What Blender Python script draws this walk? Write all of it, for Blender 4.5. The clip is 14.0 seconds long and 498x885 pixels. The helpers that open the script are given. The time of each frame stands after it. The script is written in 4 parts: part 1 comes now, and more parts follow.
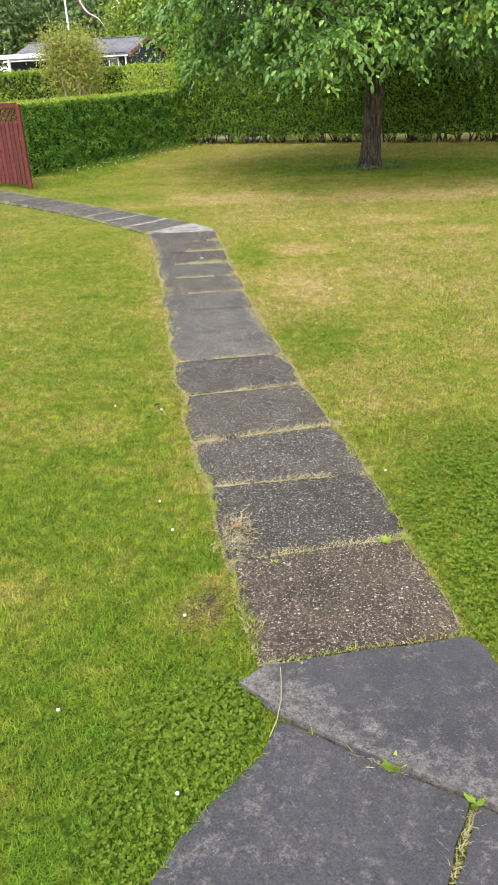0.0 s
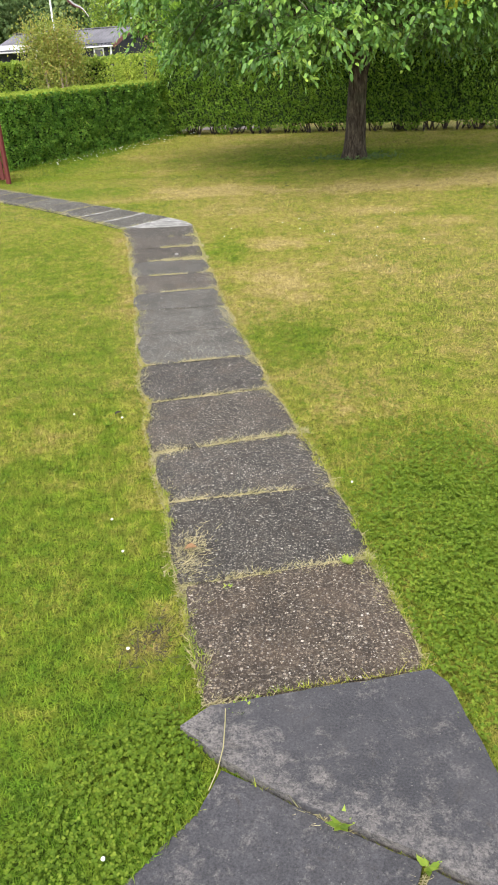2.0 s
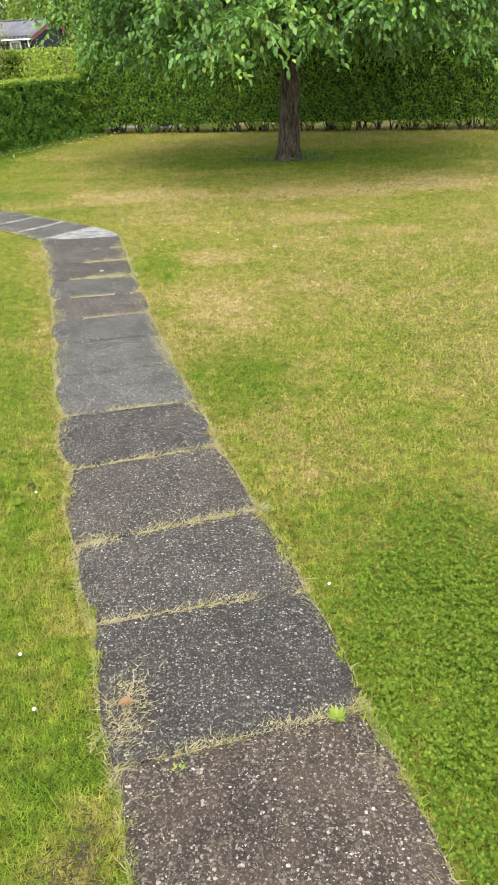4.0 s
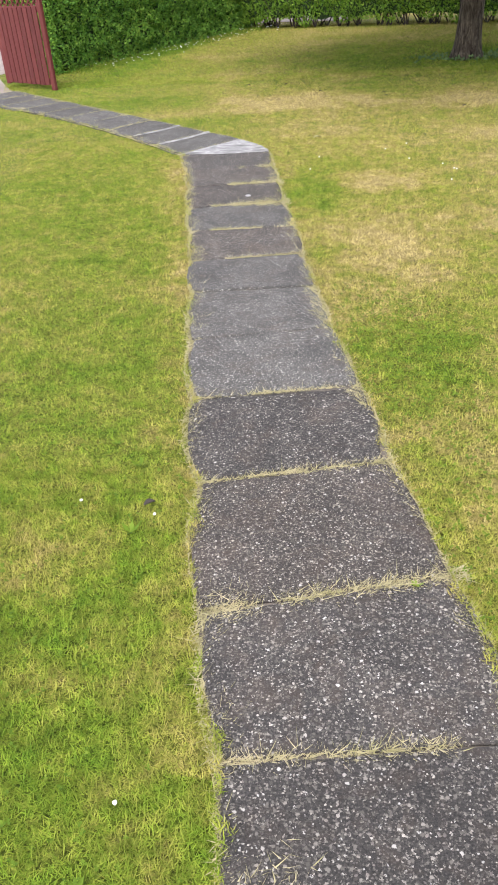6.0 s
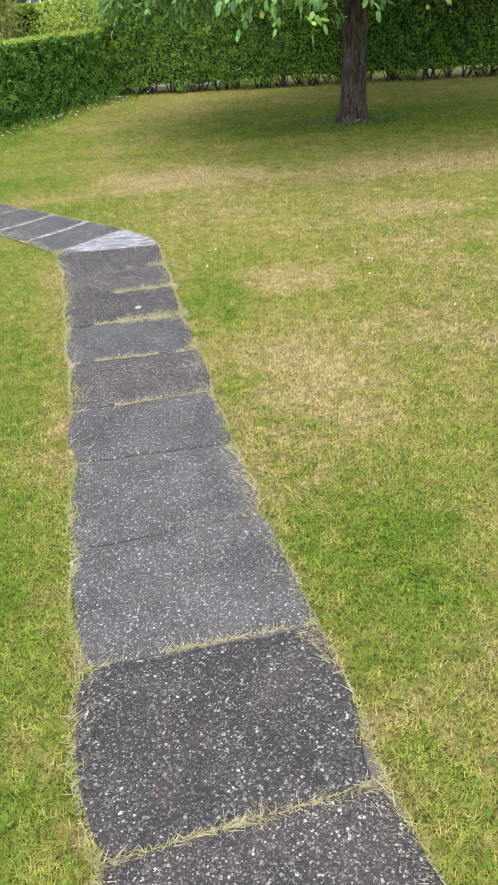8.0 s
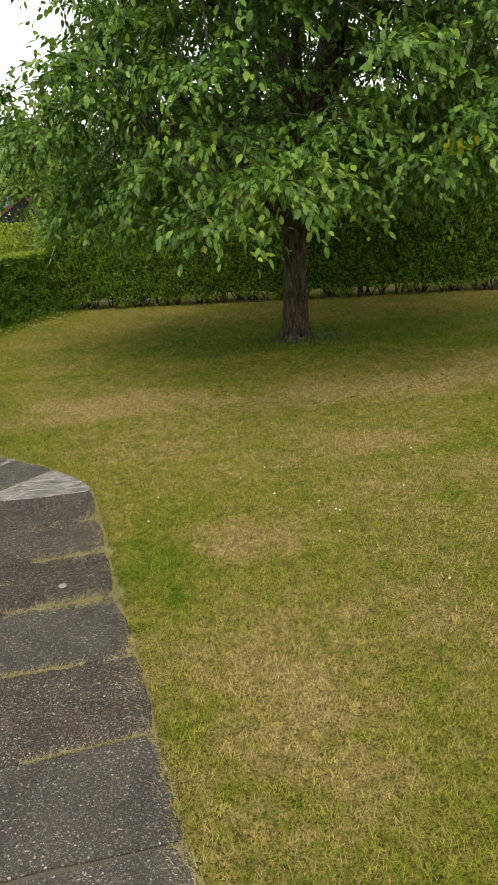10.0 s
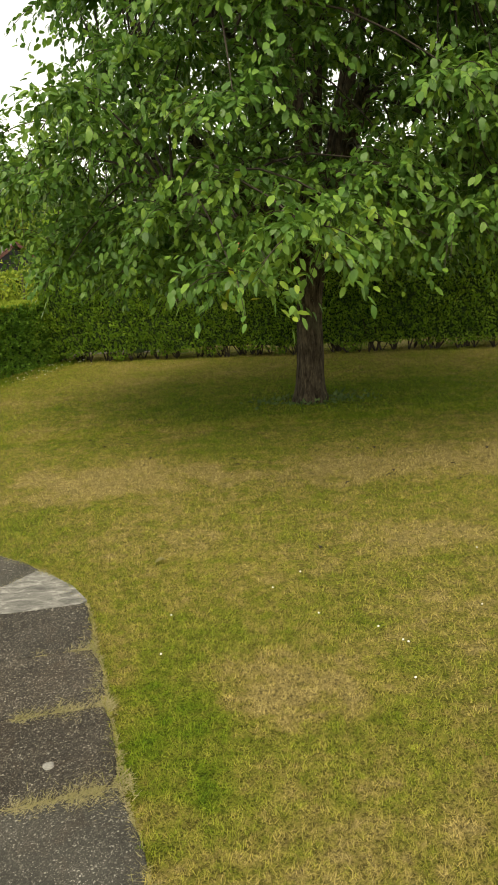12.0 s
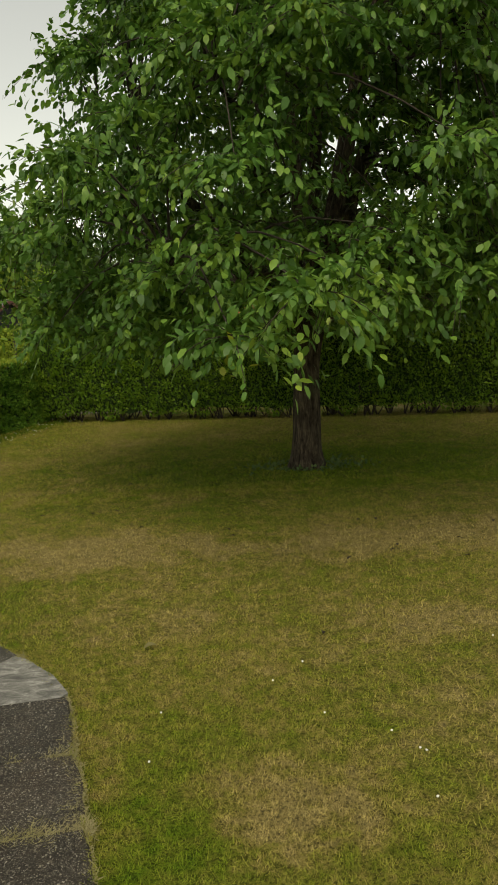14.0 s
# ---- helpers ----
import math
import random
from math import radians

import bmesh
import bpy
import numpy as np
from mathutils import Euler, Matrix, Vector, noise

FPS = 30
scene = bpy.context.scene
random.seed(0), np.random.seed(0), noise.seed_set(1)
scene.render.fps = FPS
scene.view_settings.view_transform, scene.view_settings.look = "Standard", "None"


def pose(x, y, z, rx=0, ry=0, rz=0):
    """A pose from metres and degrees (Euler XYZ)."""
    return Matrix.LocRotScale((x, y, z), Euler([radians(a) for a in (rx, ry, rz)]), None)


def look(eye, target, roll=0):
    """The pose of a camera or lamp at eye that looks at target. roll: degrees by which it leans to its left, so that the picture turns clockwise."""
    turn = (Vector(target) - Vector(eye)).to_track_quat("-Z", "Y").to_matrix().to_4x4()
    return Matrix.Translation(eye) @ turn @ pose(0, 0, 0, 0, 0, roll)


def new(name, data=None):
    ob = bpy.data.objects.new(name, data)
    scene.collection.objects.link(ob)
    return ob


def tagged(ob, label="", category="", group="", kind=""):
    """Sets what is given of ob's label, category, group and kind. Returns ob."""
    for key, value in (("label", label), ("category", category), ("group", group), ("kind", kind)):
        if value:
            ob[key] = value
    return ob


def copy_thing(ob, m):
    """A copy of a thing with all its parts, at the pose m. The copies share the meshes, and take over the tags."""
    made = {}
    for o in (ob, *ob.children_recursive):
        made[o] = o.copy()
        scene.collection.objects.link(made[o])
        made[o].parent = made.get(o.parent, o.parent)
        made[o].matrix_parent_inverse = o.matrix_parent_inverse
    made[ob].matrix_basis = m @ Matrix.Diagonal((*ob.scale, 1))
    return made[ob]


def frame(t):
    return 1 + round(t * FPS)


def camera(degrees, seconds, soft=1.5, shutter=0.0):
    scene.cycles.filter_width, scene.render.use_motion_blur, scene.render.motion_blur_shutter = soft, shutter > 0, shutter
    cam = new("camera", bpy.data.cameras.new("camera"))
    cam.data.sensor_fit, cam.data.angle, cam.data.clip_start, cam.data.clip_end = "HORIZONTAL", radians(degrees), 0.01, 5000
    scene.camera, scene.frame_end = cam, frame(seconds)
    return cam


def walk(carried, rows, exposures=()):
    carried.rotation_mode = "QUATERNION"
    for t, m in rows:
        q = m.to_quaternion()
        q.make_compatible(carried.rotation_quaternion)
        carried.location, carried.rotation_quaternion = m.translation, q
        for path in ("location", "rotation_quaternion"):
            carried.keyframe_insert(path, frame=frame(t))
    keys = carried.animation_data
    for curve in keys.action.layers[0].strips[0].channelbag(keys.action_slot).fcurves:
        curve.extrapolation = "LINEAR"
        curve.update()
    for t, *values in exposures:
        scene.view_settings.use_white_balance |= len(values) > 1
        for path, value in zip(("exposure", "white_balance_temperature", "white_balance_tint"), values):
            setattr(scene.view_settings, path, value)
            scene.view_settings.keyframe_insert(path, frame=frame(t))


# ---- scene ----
cam = camera(36.0, 14.0, soft=1.7)
PATH = [
    (0, (0.485, -0.426, 1.574), (0.219, 1.352, 0.698), -2.8),
    (0.5, (0.504, -0.432, 1.572), (0.246, 1.342, 0.685), -3.4),
    (1, (0.505, -0.408, 1.573), (0.257, 1.363, 0.678), -3.5),
    (1.5, (0.546, -0.326, 1.572), (0.276, 1.441, 0.674), -4.0),
    (2, (0.611, -0.213, 1.563), (0.356, 1.557, 0.666), -3.5),
    (2.2, (0.625, -0.168, 1.561), (0.431, 1.609, 0.664), -2.9),
    (4.3, (0.476, 0.626, 1.541), (0.392, 2.403, 0.625), -2.6),
    (4.5, (0.474, 0.69, 1.543), (0.315, 2.454, 0.613), -1.9),
    (5, (0.397, 0.894, 1.505), (0.141, 2.616, 0.521), -2.1),
    (5.5, (0.286, 1.134, 1.491), (-0.014, 2.822, 0.461), -2.6),
    (6, (0.261, 1.388, 1.455), (-0.15, 3.016, 0.369), -4.5),
    (6.5, (0.295, 1.709, 1.497), (-0.218, 3.297, 0.395), -6.5),
    (7, (0.268, 1.981, 1.488), (-0.059, 3.618, 0.387), -5.8),
    (7.5, (0.152, 2.235, 1.539), (0.024, 3.941, 0.505), -5.5),
    (8, (0.091, 2.413, 1.519), (-0.092, 4.133, 0.516), -5.5),
    (8.5, (0.092, 2.687, 1.574), (-0.08, 4.474, 0.693), -5.5),
    (8.7, (0.08, 2.795, 1.578), (-0.07, 4.6, 0.728), -5.3),
    (10.8, (-0.009, 3.648, 1.652), (0.013, 5.594, 1.189), -5.1),
    (11, (-0.024, 3.75, 1.644), (-0.017, 5.697, 1.186), -5.1),
    (11.5, (-0.102, 4.059, 1.659), (-0.084, 6.007, 1.204), -4.7),
    (12, (-0.192, 4.284, 1.648), (-0.164, 6.23, 1.189), -4.1),
    (12.5, (-0.176, 4.465, 1.677), (-0.192, 6.418, 1.244), -3.8),
    (13, (-0.171, 4.551, 1.702), (-0.187, 6.515, 1.325), -3.2),
    (13.5, (-0.22, 4.568, 1.686), (-0.201, 6.541, 1.355), -3.0),
    (14, (-0.23, 4.578, 1.677), (-0.166, 6.553, 1.365), -3.2),
]
walk(
    cam,
    [(t, look(eye, target, roll)) for t, eye, target, roll in PATH],
    exposures=[(0.0, 1.89, 6550, 13), (2.0, 1.87, 6550, 13), (5.0, 1.97, 6400, 11), (6.0, 1.98, 6150, 19), (6.5, 1.97, 5800, 19), (7.5, 1.93, 5800, 18), (8.7, 1.69, 6000, 18), (10.8, 0.70, 8200, 4), (11.5, 0.85, 8300, 3), (12.0, 1.06, 8400, 4), (12.5, 0.81, 8200, 6), (13.0, 0.47, 8250, 4), (14.0, 0.29, 8200, 2)],
)

# ---- light ----
SUN_UP, SUN_ROUND = radians(56), radians(188)
world = bpy.data.worlds.new("overcast_sky")
scene.world = world
world.use_nodes = True
wn = world.node_tree
sky = wn.nodes.new("ShaderNodeTexSky")
sky.sky_type, sky.sun_disc = "NISHITA", False
sky.sun_elevation, sky.sun_rotation = SUN_UP, SUN_ROUND
sky.dust_density, sky.air_density = 1.2, 1.0
pale = wn.nodes.new("ShaderNodeHueSaturation")
pale.inputs["Saturation"].default_value = 0.34
wn.links.new(sky.outputs[0], pale.inputs["Color"])
wn.links.new(pale.outputs[0], wn.nodes["Background"].inputs[0])
wn.nodes["Background"].inputs[1].default_value = 0.15
sun = new("sun", bpy.data.lights.new("sun", "SUN"))
sun.data.energy, sun.data.angle, sun.data.color = 1.10, radians(45), (1.0, 0.95, 0.87)
sun_way = Vector((math.sin(SUN_ROUND) * math.cos(SUN_UP), math.cos(SUN_ROUND) * math.cos(SUN_UP), math.sin(SUN_UP)))
sun.matrix_world = look(sun_way * 40, (0, 0, 0))

rng = np.random.default_rng(7)


# ---- materials ----
class Mat:
    """A node material under way: short calls for the nodes that most surfaces share."""

    def __init__(self, name):
        self.m = bpy.data.materials.new(name)
        self.m.use_nodes = True
        self.t = self.m.node_tree
        self.b = self.t.nodes["Principled BSDF"]

    def node(self, kind, **values):
        n = self.t.nodes.new(kind)
        for k, v in values.items():
            n.inputs[k].default_value = v
        return n

    def link(self, a, b):
        self.t.links.new(a, b)

    def place(self):
        return self.node("ShaderNodeNewGeometry").outputs["Position"]

    def local(self):
        return self.node("ShaderNodeTexCoord").outputs["Object"]

    def noise(self, at, size, detail=4.0, rough=0.6, warp=0.0):
        n = self.node("ShaderNodeTexNoise", Scale=1.0 / size, Detail=detail, Roughness=rough, Distortion=warp)
        self.link(at, n.inputs["Vector"])
        return n.outputs["Fac"]

    def ramp(self, fac, *stops):
        n = self.node("ShaderNodeValToRGB")
        e = n.color_ramp.elements
        while len(e) < len(stops):
            e.new(0.5)
        for el, (p, c) in zip(e, stops):
            el.position = p
            el.color = (*c, 1) if isinstance(c, tuple) else (c, c, c, 1)
        self.link(fac, n.inputs[0])
        return n.outputs[0]

    def math(self, op, a, b=0.0, clamp=False):
        n = self.node("ShaderNodeMath")
        n.operation, n.use_clamp = op, clamp
        for i, v in enumerate((a, b)):
            if isinstance(v, (int, float)):
                n.inputs[i].default_value = v
            else:
                self.link(v, n.inputs[i])
        return n.outputs[0]

    def mix(self, fac, a, b, how="MIX"):
        n = self.t.nodes.new("ShaderNodeMix")
        n.data_type, n.blend_type = "RGBA", how
        for s, v in ((n.inputs[0], fac), (n.inputs[6], a), (n.inputs[7], b)):
            if isinstance(v, tuple):
                s.default_value = (*v, 1)
            elif isinstance(v, (int, float)):
                s.default_value = v
            else:
                self.link(v, s)
        return n.outputs[2]

    def bump(self, height, strength=0.5, depth=0.01):
        n = self.node("ShaderNodeBump", Strength=strength, Distance=depth)
        self.link(height, n.inputs["Height"])
        self.link(n.outputs[0], self.b.inputs["Normal"])

    def color(self, c):
        if isinstance(c, tuple):
            self.b.inputs["Base Color"].default_value = (*c, 1)
        else:
            self.link(c, self.b.inputs["Base Color"])
        return self

    def rough(self, r):
        if isinstance(r, (int, float)):
            self.b.inputs["Roughness"].default_value = r
        else:
            self.link(r, self.b.inputs["Roughness"])
        return self

    def translucent(self, c, share):
        """Lets part of the light through, as thin leaves do."""
        tr = self.node("ShaderNodeBsdfTranslucent")
        self.link(c, tr.inputs[0])
        mx = self.node("ShaderNodeMixShader")
        mx.inputs[0].default_value = share
        self.link(self.b.outputs[0], mx.inputs[1])
        self.link(tr.outputs[0], mx.inputs[2])
        self.link(mx.outputs[0], self.t.nodes["Material Output"].inputs[0])
        return self


# Spots of the lawn with a growth of their own, one of them toned for tree shade too: x, y, half widths, how far to
# straw (+) or lush (-)
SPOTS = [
    (-0.05, 7.1, 0.42, 0.36, 0.75),
    (-0.55, 6.75, 0.30, 0.55, -0.6),
    (-1.0, 10.4, 0.9, 0.6, 0.60),
    (1.5, 10.2, 1.3, 0.5, 0.8),
    (0.9, 8.6, 0.5, 0.35, 0.5),
    (0.1, 5.6, 0.35, 0.5, 0.7),
    (0.25, 4.3, 0.30, 0.40, -0.6),
    (1.05, 2.2, 0.40, 0.75, -0.5),
    (0.0, 0.75, 0.35, 0.6, -0.4),
    (-0.75, 1.6, 0.35, 0.20, 0.4),
    (-0.80, 2.9, 0.40, 0.25, 0.45),
    (0.02, 1.55, 0.10, 0.16, 0.6),
    (-0.9, 0.9, 0.35, 0.25, 0.45),
    (2.3, 7.6, 0.45, 0.35, 0.4),
    (-2.6, 9.8, 0.8, 0.3, 0.45),
    (0.7, 3.3, 0.30, 0.25, 0.4),
    (-4.4, 16.2, 0.55, 3.4, -0.7),
    # greener turf under the tree, with the crown's shade partly in its colour
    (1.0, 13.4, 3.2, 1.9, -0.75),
    (2.6, 10.6, 0.8, 0.5, 0.7),
    (0.75, 6.1, 0.35, 0.3, 0.5),
    (1.1, 7.4, 0.22, 0.2, -0.5),
    (1.6, 7.9, 0.5, 0.3, 0.45),
    (-1.2, 10.2, 0.9, 0.6, 0.4),
]


def lawn_color(m):
    """Straw and green, in patches of two sizes and in the spots above."""
    at = m.place()
    dry = m.math("ADD", m.math("MULTIPLY", m.noise(at, 1.3, 3.0), 0.95), m.math("MULTIPLY", m.noise(at, 0.22, 5.0, 0.75), 1.15))
    dry = m.math("ADD", dry, m.math("MULTIPLY", m.noise(at, 0.07, 4.0, 0.7), 1.0))
    dry = m.math("SUBTRACT", dry, 1.10)
    xyz = m.node("ShaderNodeSeparateXYZ")
    m.link(at, xyz.inputs[0])
    side = m.math("ADD", xyz.outputs[0], m.math("MULTIPLY", xyz.outputs[1], 0.30))
    side = m.math("MULTIPLY", m.math("SUBTRACT", side, 0.9), 0.30)
    side = m.math("MAXIMUM", m.math("MINIMUM", side, 0.09), -0.10)
    onward = m.math("MULTIPLY", m.math("SUBTRACT", xyz.outputs[1], 2.6), 0.045)
    onward = m.math("MAXIMUM", m.math("MINIMUM", onward, 0.13), -0.10)
    dry = m.math("ADD", dry, m.math("ADD", side, onward))
    # a dry fringe along the paving
    off = m.math("ABSOLUTE", m.math("SUBTRACT", m.math("ADD", xyz.outputs[0], m.math("MULTIPLY", xyz.outputs[1], 0.305)), 0.887))
    fringe = m.math("SUBTRACT", 1.0, m.math("DIVIDE", m.math("SUBTRACT", off, 0.33), 0.17), clamp=True)
    fringe = m.math("MULTIPLY", fringe, m.math("SUBTRACT", m.math("MULTIPLY", m.noise(at, 0.25, 3.0), 1.2), 0.30, clamp=True))
    dry = m.math("ADD", dry, m.math("MULTIPLY", m.math("MULTIPLY", fringe, 0.62), m.math("MULTIPLY", m.math("GREATER_THAN", xyz.outputs[1], 2.3), m.math("LESS_THAN", xyz.outputs[1], 8.0))))
    wob = m.math("MULTIPLY", m.math("SUBTRACT", m.noise(at, 0.30, 4.0, 0.7), 0.5), 2.2)
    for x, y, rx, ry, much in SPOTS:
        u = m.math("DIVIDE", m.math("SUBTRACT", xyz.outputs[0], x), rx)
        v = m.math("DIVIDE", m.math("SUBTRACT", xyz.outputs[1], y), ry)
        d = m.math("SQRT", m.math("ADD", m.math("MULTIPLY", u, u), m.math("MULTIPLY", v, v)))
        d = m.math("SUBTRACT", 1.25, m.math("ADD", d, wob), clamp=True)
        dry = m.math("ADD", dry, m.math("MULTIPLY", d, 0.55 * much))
    return dry


def grass_material(name, part):
    m = Mat(name)
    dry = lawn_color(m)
    if part == "blade":
        pick = m.node("ShaderNodeNewGeometry").outputs["Random Per Island"]
        dry = m.math("ADD", dry, m.math("MULTIPLY", m.math("SUBTRACT", pick, 0.5), 0.24))
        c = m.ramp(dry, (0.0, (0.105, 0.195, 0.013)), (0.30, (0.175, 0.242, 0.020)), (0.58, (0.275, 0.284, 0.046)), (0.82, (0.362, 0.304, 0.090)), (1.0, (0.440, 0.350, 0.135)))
        tone = m.node("ShaderNodeHueSaturation")
        clump = m.math("MULTIPLY", m.math("SUBTRACT", m.noise(m.place(), 0.045, 4.0, 0.65), 0.5), 2.1)
        m.link(m.math("ADD", m.math("ADD", 0.80, clump), m.math("MULTIPLY", m.math("FRACT", m.math("MULTIPLY", pick, 17.3)), 0.34)), tone.inputs["Value"])
        m.link(c, tone.inputs["Color"])
        m.color(tone.outputs[0]).rough(0.75)
        m.b.inputs["Specular IOR Level"].default_value = 0.15
        m.translucent(tone.outputs[0], 0.30)
    else:
        fine = m.noise(m.place(), 0.006, 5.0, 0.8)
        dry = m.math("ADD", dry, m.math("MULTIPLY", m.math("SUBTRACT", fine, 0.5), 0.9))
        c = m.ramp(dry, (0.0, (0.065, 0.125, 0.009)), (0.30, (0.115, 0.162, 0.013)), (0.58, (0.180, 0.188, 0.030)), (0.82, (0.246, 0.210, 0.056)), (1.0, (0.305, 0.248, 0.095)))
        gaps = m.math("MULTIPLY", m.ramp(m.noise(m.place(), 0.012, 4.0, 0.75), (0.36, 0.25), (0.60, 1.1)), m.ramp(m.noise(m.place(), 0.05, 4.0, 0.7), (0.30, 0.65), (0.70, 1.15)))
        m.color(m.mix(1.0, c, gaps, "MULTIPLY")).rough(0.9)
        m.b.inputs["Specular IOR Level"].default_value = 0.1
        m.bump(m.noise(m.place(), 0.012, 5.0, 0.75), 0.8, 0.015)
    return m.m


def leaf_material(name, stops, through_share=0.3, rough=0.42, patch=0.6, single=0.75, gloss=0.3):
    m = Mat(name)
    pick = m.node("ShaderNodeNewGeometry").outputs["Random Per Island"]
    blend = m.math("ADD", m.math("MULTIPLY", pick, single), m.math("MULTIPLY", m.math("SUBTRACT", m.noise(m.place(), patch, 3.0), 0.45 - 0.1 * single), 1.6 - single), clamp=True)
    c = m.ramp(blend, *stops)
    m.color(c).rough(rough)
    m.b.inputs["Specular IOR Level"].default_value = gloss
    m.translucent(c, through_share)
    return m.m


def plain(name, c, rough=0.7, grain=0.02, amount=0.25, bump=0.2, metal=0.0, stain=0.6):
    m = Mat(name)
    at = m.place()
    a = m.ramp(m.noise(at, grain, 5.0, 0.65), (0.25, 1 - amount), (0.75, 1 + amount))
    b = m.ramp(m.noise(at, stain, 3.0), (0.3, 1 - amount * 0.7), (0.7, 1 + amount * 0.5))
    m.color(m.mix(1.0, m.mix(1.0, c, a, "MULTIPLY"), b, "MULTIPLY")).rough(rough)
    m.b.inputs["Metallic"].default_value = metal
    m.bump(m.noise(at, grain, 5.0, 0.65), bump, grain * 0.3)
    return m.m


def slab_material(name, matrix, stone, share, size=0.011, brown=0.0):
    """Washed concrete: pebbles of mixed tones in a dark mortar, with moss and wear in patches."""
    m = Mat(name)
    at = m.place()
    bend = m.node("ShaderNodeTexNoise", Scale=260.0, Detail=2.0)
    m.link(at, bend.inputs["Vector"])
    shift = m.node("ShaderNodeVectorMath")
    shift.operation = "MULTIPLY_ADD"
    m.link(bend.outputs["Color"], shift.inputs[0])
    shift.inputs[1].default_value = (size * 0.7,) * 3
    m.link(at, shift.inputs[2])
    tones = ((0.0, tuple(x * 0.18 for x in stone)), (0.55, tuple(x * 0.50 for x in stone)), (0.84, tuple(x * 0.85 for x in stone)), (0.93, tuple(x * 1.6 for x in stone)), (1.0, (0.40, 0.385, 0.335)))
    base = m.ramp(m.noise(at, 0.005, 5.0, 0.85), (0.32, tuple(x * 0.25 for x in matrix)), (0.68, tuple(x * 1.6 for x in matrix)))
    c, lift = base, None
    for grain, part_shown in ((size * 0.42, share * 0.85), (size * 0.75, share * 0.42)):
        v = m.node("ShaderNodeTexVoronoi", Scale=1.0 / grain, Randomness=1.0)
        m.link(shift.outputs[0], v.inputs["Vector"])
        sep = m.node("ShaderNodeSeparateColor")
        m.link(v.outputs["Color"], sep.inputs[0])
        shown = m.math("GREATER_THAN", sep.outputs[0], 1.0 - part_shown)
        where = m.math("MULTIPLY", shown, m.ramp(v.outputs["Distance"], (0.40, 1.0), (0.58, 0.0)))
        c = m.mix(where, c, m.ramp(sep.outputs[1], *tones))
        lift = where if lift is None else m.math("MAXIMUM", lift, where)
    where = lift
    worn = m.ramp(m.noise(at, 0.22, 5.0, 0.6, 0.6), (0.36, 0.80), (0.66, 1.20))
    c = m.mix(1.0, c, worn, "MULTIPLY")
    earth = m.ramp(m.noise(at, 0.12, 6.0, 0.65, 1.0), (0.50 - brown * 0.2, 0.0), (0.72, min(0.75, 0.25 + brown)))
    c = m.mix(earth, c, (0.085, 0.060, 0.040))
    tone = m.node("ShaderNodeHueSaturation")
    m.link(m.math("ADD", 0.86, m.math("MULTIPLY", m.node("ShaderNodeObjectInfo").outputs["Random"], 0.28)), tone.inputs["Value"])
    m.link(c, tone.inputs["Color"])
    m.color(tone.outputs[0]).rough(0.85)
    m.b.inputs["Specular IOR Level"].default_value = 0.2
    m.bump(m.math("ADD", m.math("MULTIPLY", where, 0.8), m.noise(at, 0.006, 4.0, 0.75)), 0.7, 0.004)
    return m.m


def flag_material(name):
    """Smooth dark slate-grey flag with crusts of pale lichen, thickest along one worn border."""
    m = Mat(name)
    at = m.place()
    c = m.ramp(m.noise(at, 0.30, 5.0, 0.65, 0.5), (0.3, (0.034, 0.034, 0.036)), (0.7, (0.046, 0.045, 0.047)))
    c = m.mix(1.0, c, m.ramp(m.noise(at, 0.006, 6.0, 0.85), (0.34, 0.40), (0.66, 1.60)), "MULTIPLY")
    c = m.mix(1.0, c, m.ramp(m.noise(at, 0.045, 5.0, 0.7, 0.4), (0.34, 0.86), (0.66, 1.16)), "MULTIPLY")
    xyz = m.node("ShaderNodeSeparateXYZ")
    m.link(at, xyz.inputs[0])
    off = m.math("SUBTRACT", m.math("ADD", xyz.outputs[1], m.math("MULTIPLY", xyz.outputs[0], 0.455)), 1.222)
    border = m.ramp(off, (0.0, 0.15), (0.006, 1.0), (0.08, 0.65), (0.20, 0.25), (0.5, 0.15))
    tip = m.ramp(xyz.outputs[0], (0.20, 1.0), (0.42, 0.0))
    grown = m.math("ADD", m.math("MULTIPLY", border, 0.19), m.math("MULTIPLY", m.math("MULTIPLY", tip, border), 0.30))
    patch = m.math("ADD", m.noise(at, 0.055, 8.0, 0.78, 0.3), grown)
    crust = m.math("MULTIPLY", m.ramp(patch, (0.56, 0.0), (0.74, 0.9)), m.ramp(m.noise(at, 0.012, 7.0, 0.85), (0.40, 0.0), (0.58, 0.85)))
    c = m.mix(crust, c, (0.205, 0.187, 0.165))
    haze = m.ramp(m.noise(at, 0.16, 6.0, 0.7, 0.8), (0.48, 0.0), (0.70, 0.22))
    c = m.mix(haze, c, (0.088, 0.084, 0.082))
    speck = m.ramp(m.noise(at, 0.008, 3.0, 0.6), (0.67, 0.0), (0.72, 0.7))
    c = m.mix(speck, c, (0.17, 0.16, 0.145))
    dirt = m.ramp(m.noise(at, 0.09, 6.0, 0.7, 1.2), (0.60, 0.0), (0.74, 0.6))
    c = m.mix(dirt, c, (0.036, 0.030, 0.024))
    m.color(c).rough(0.8)
    m.b.inputs["Specular IOR Level"].default_value = 0.25
    m.bump(m.math("ADD", m.noise(at, 0.005, 4.0, 0.8), m.math("MULTIPLY", crust, 0.6)), 0.5, 0.003)
    return m.m


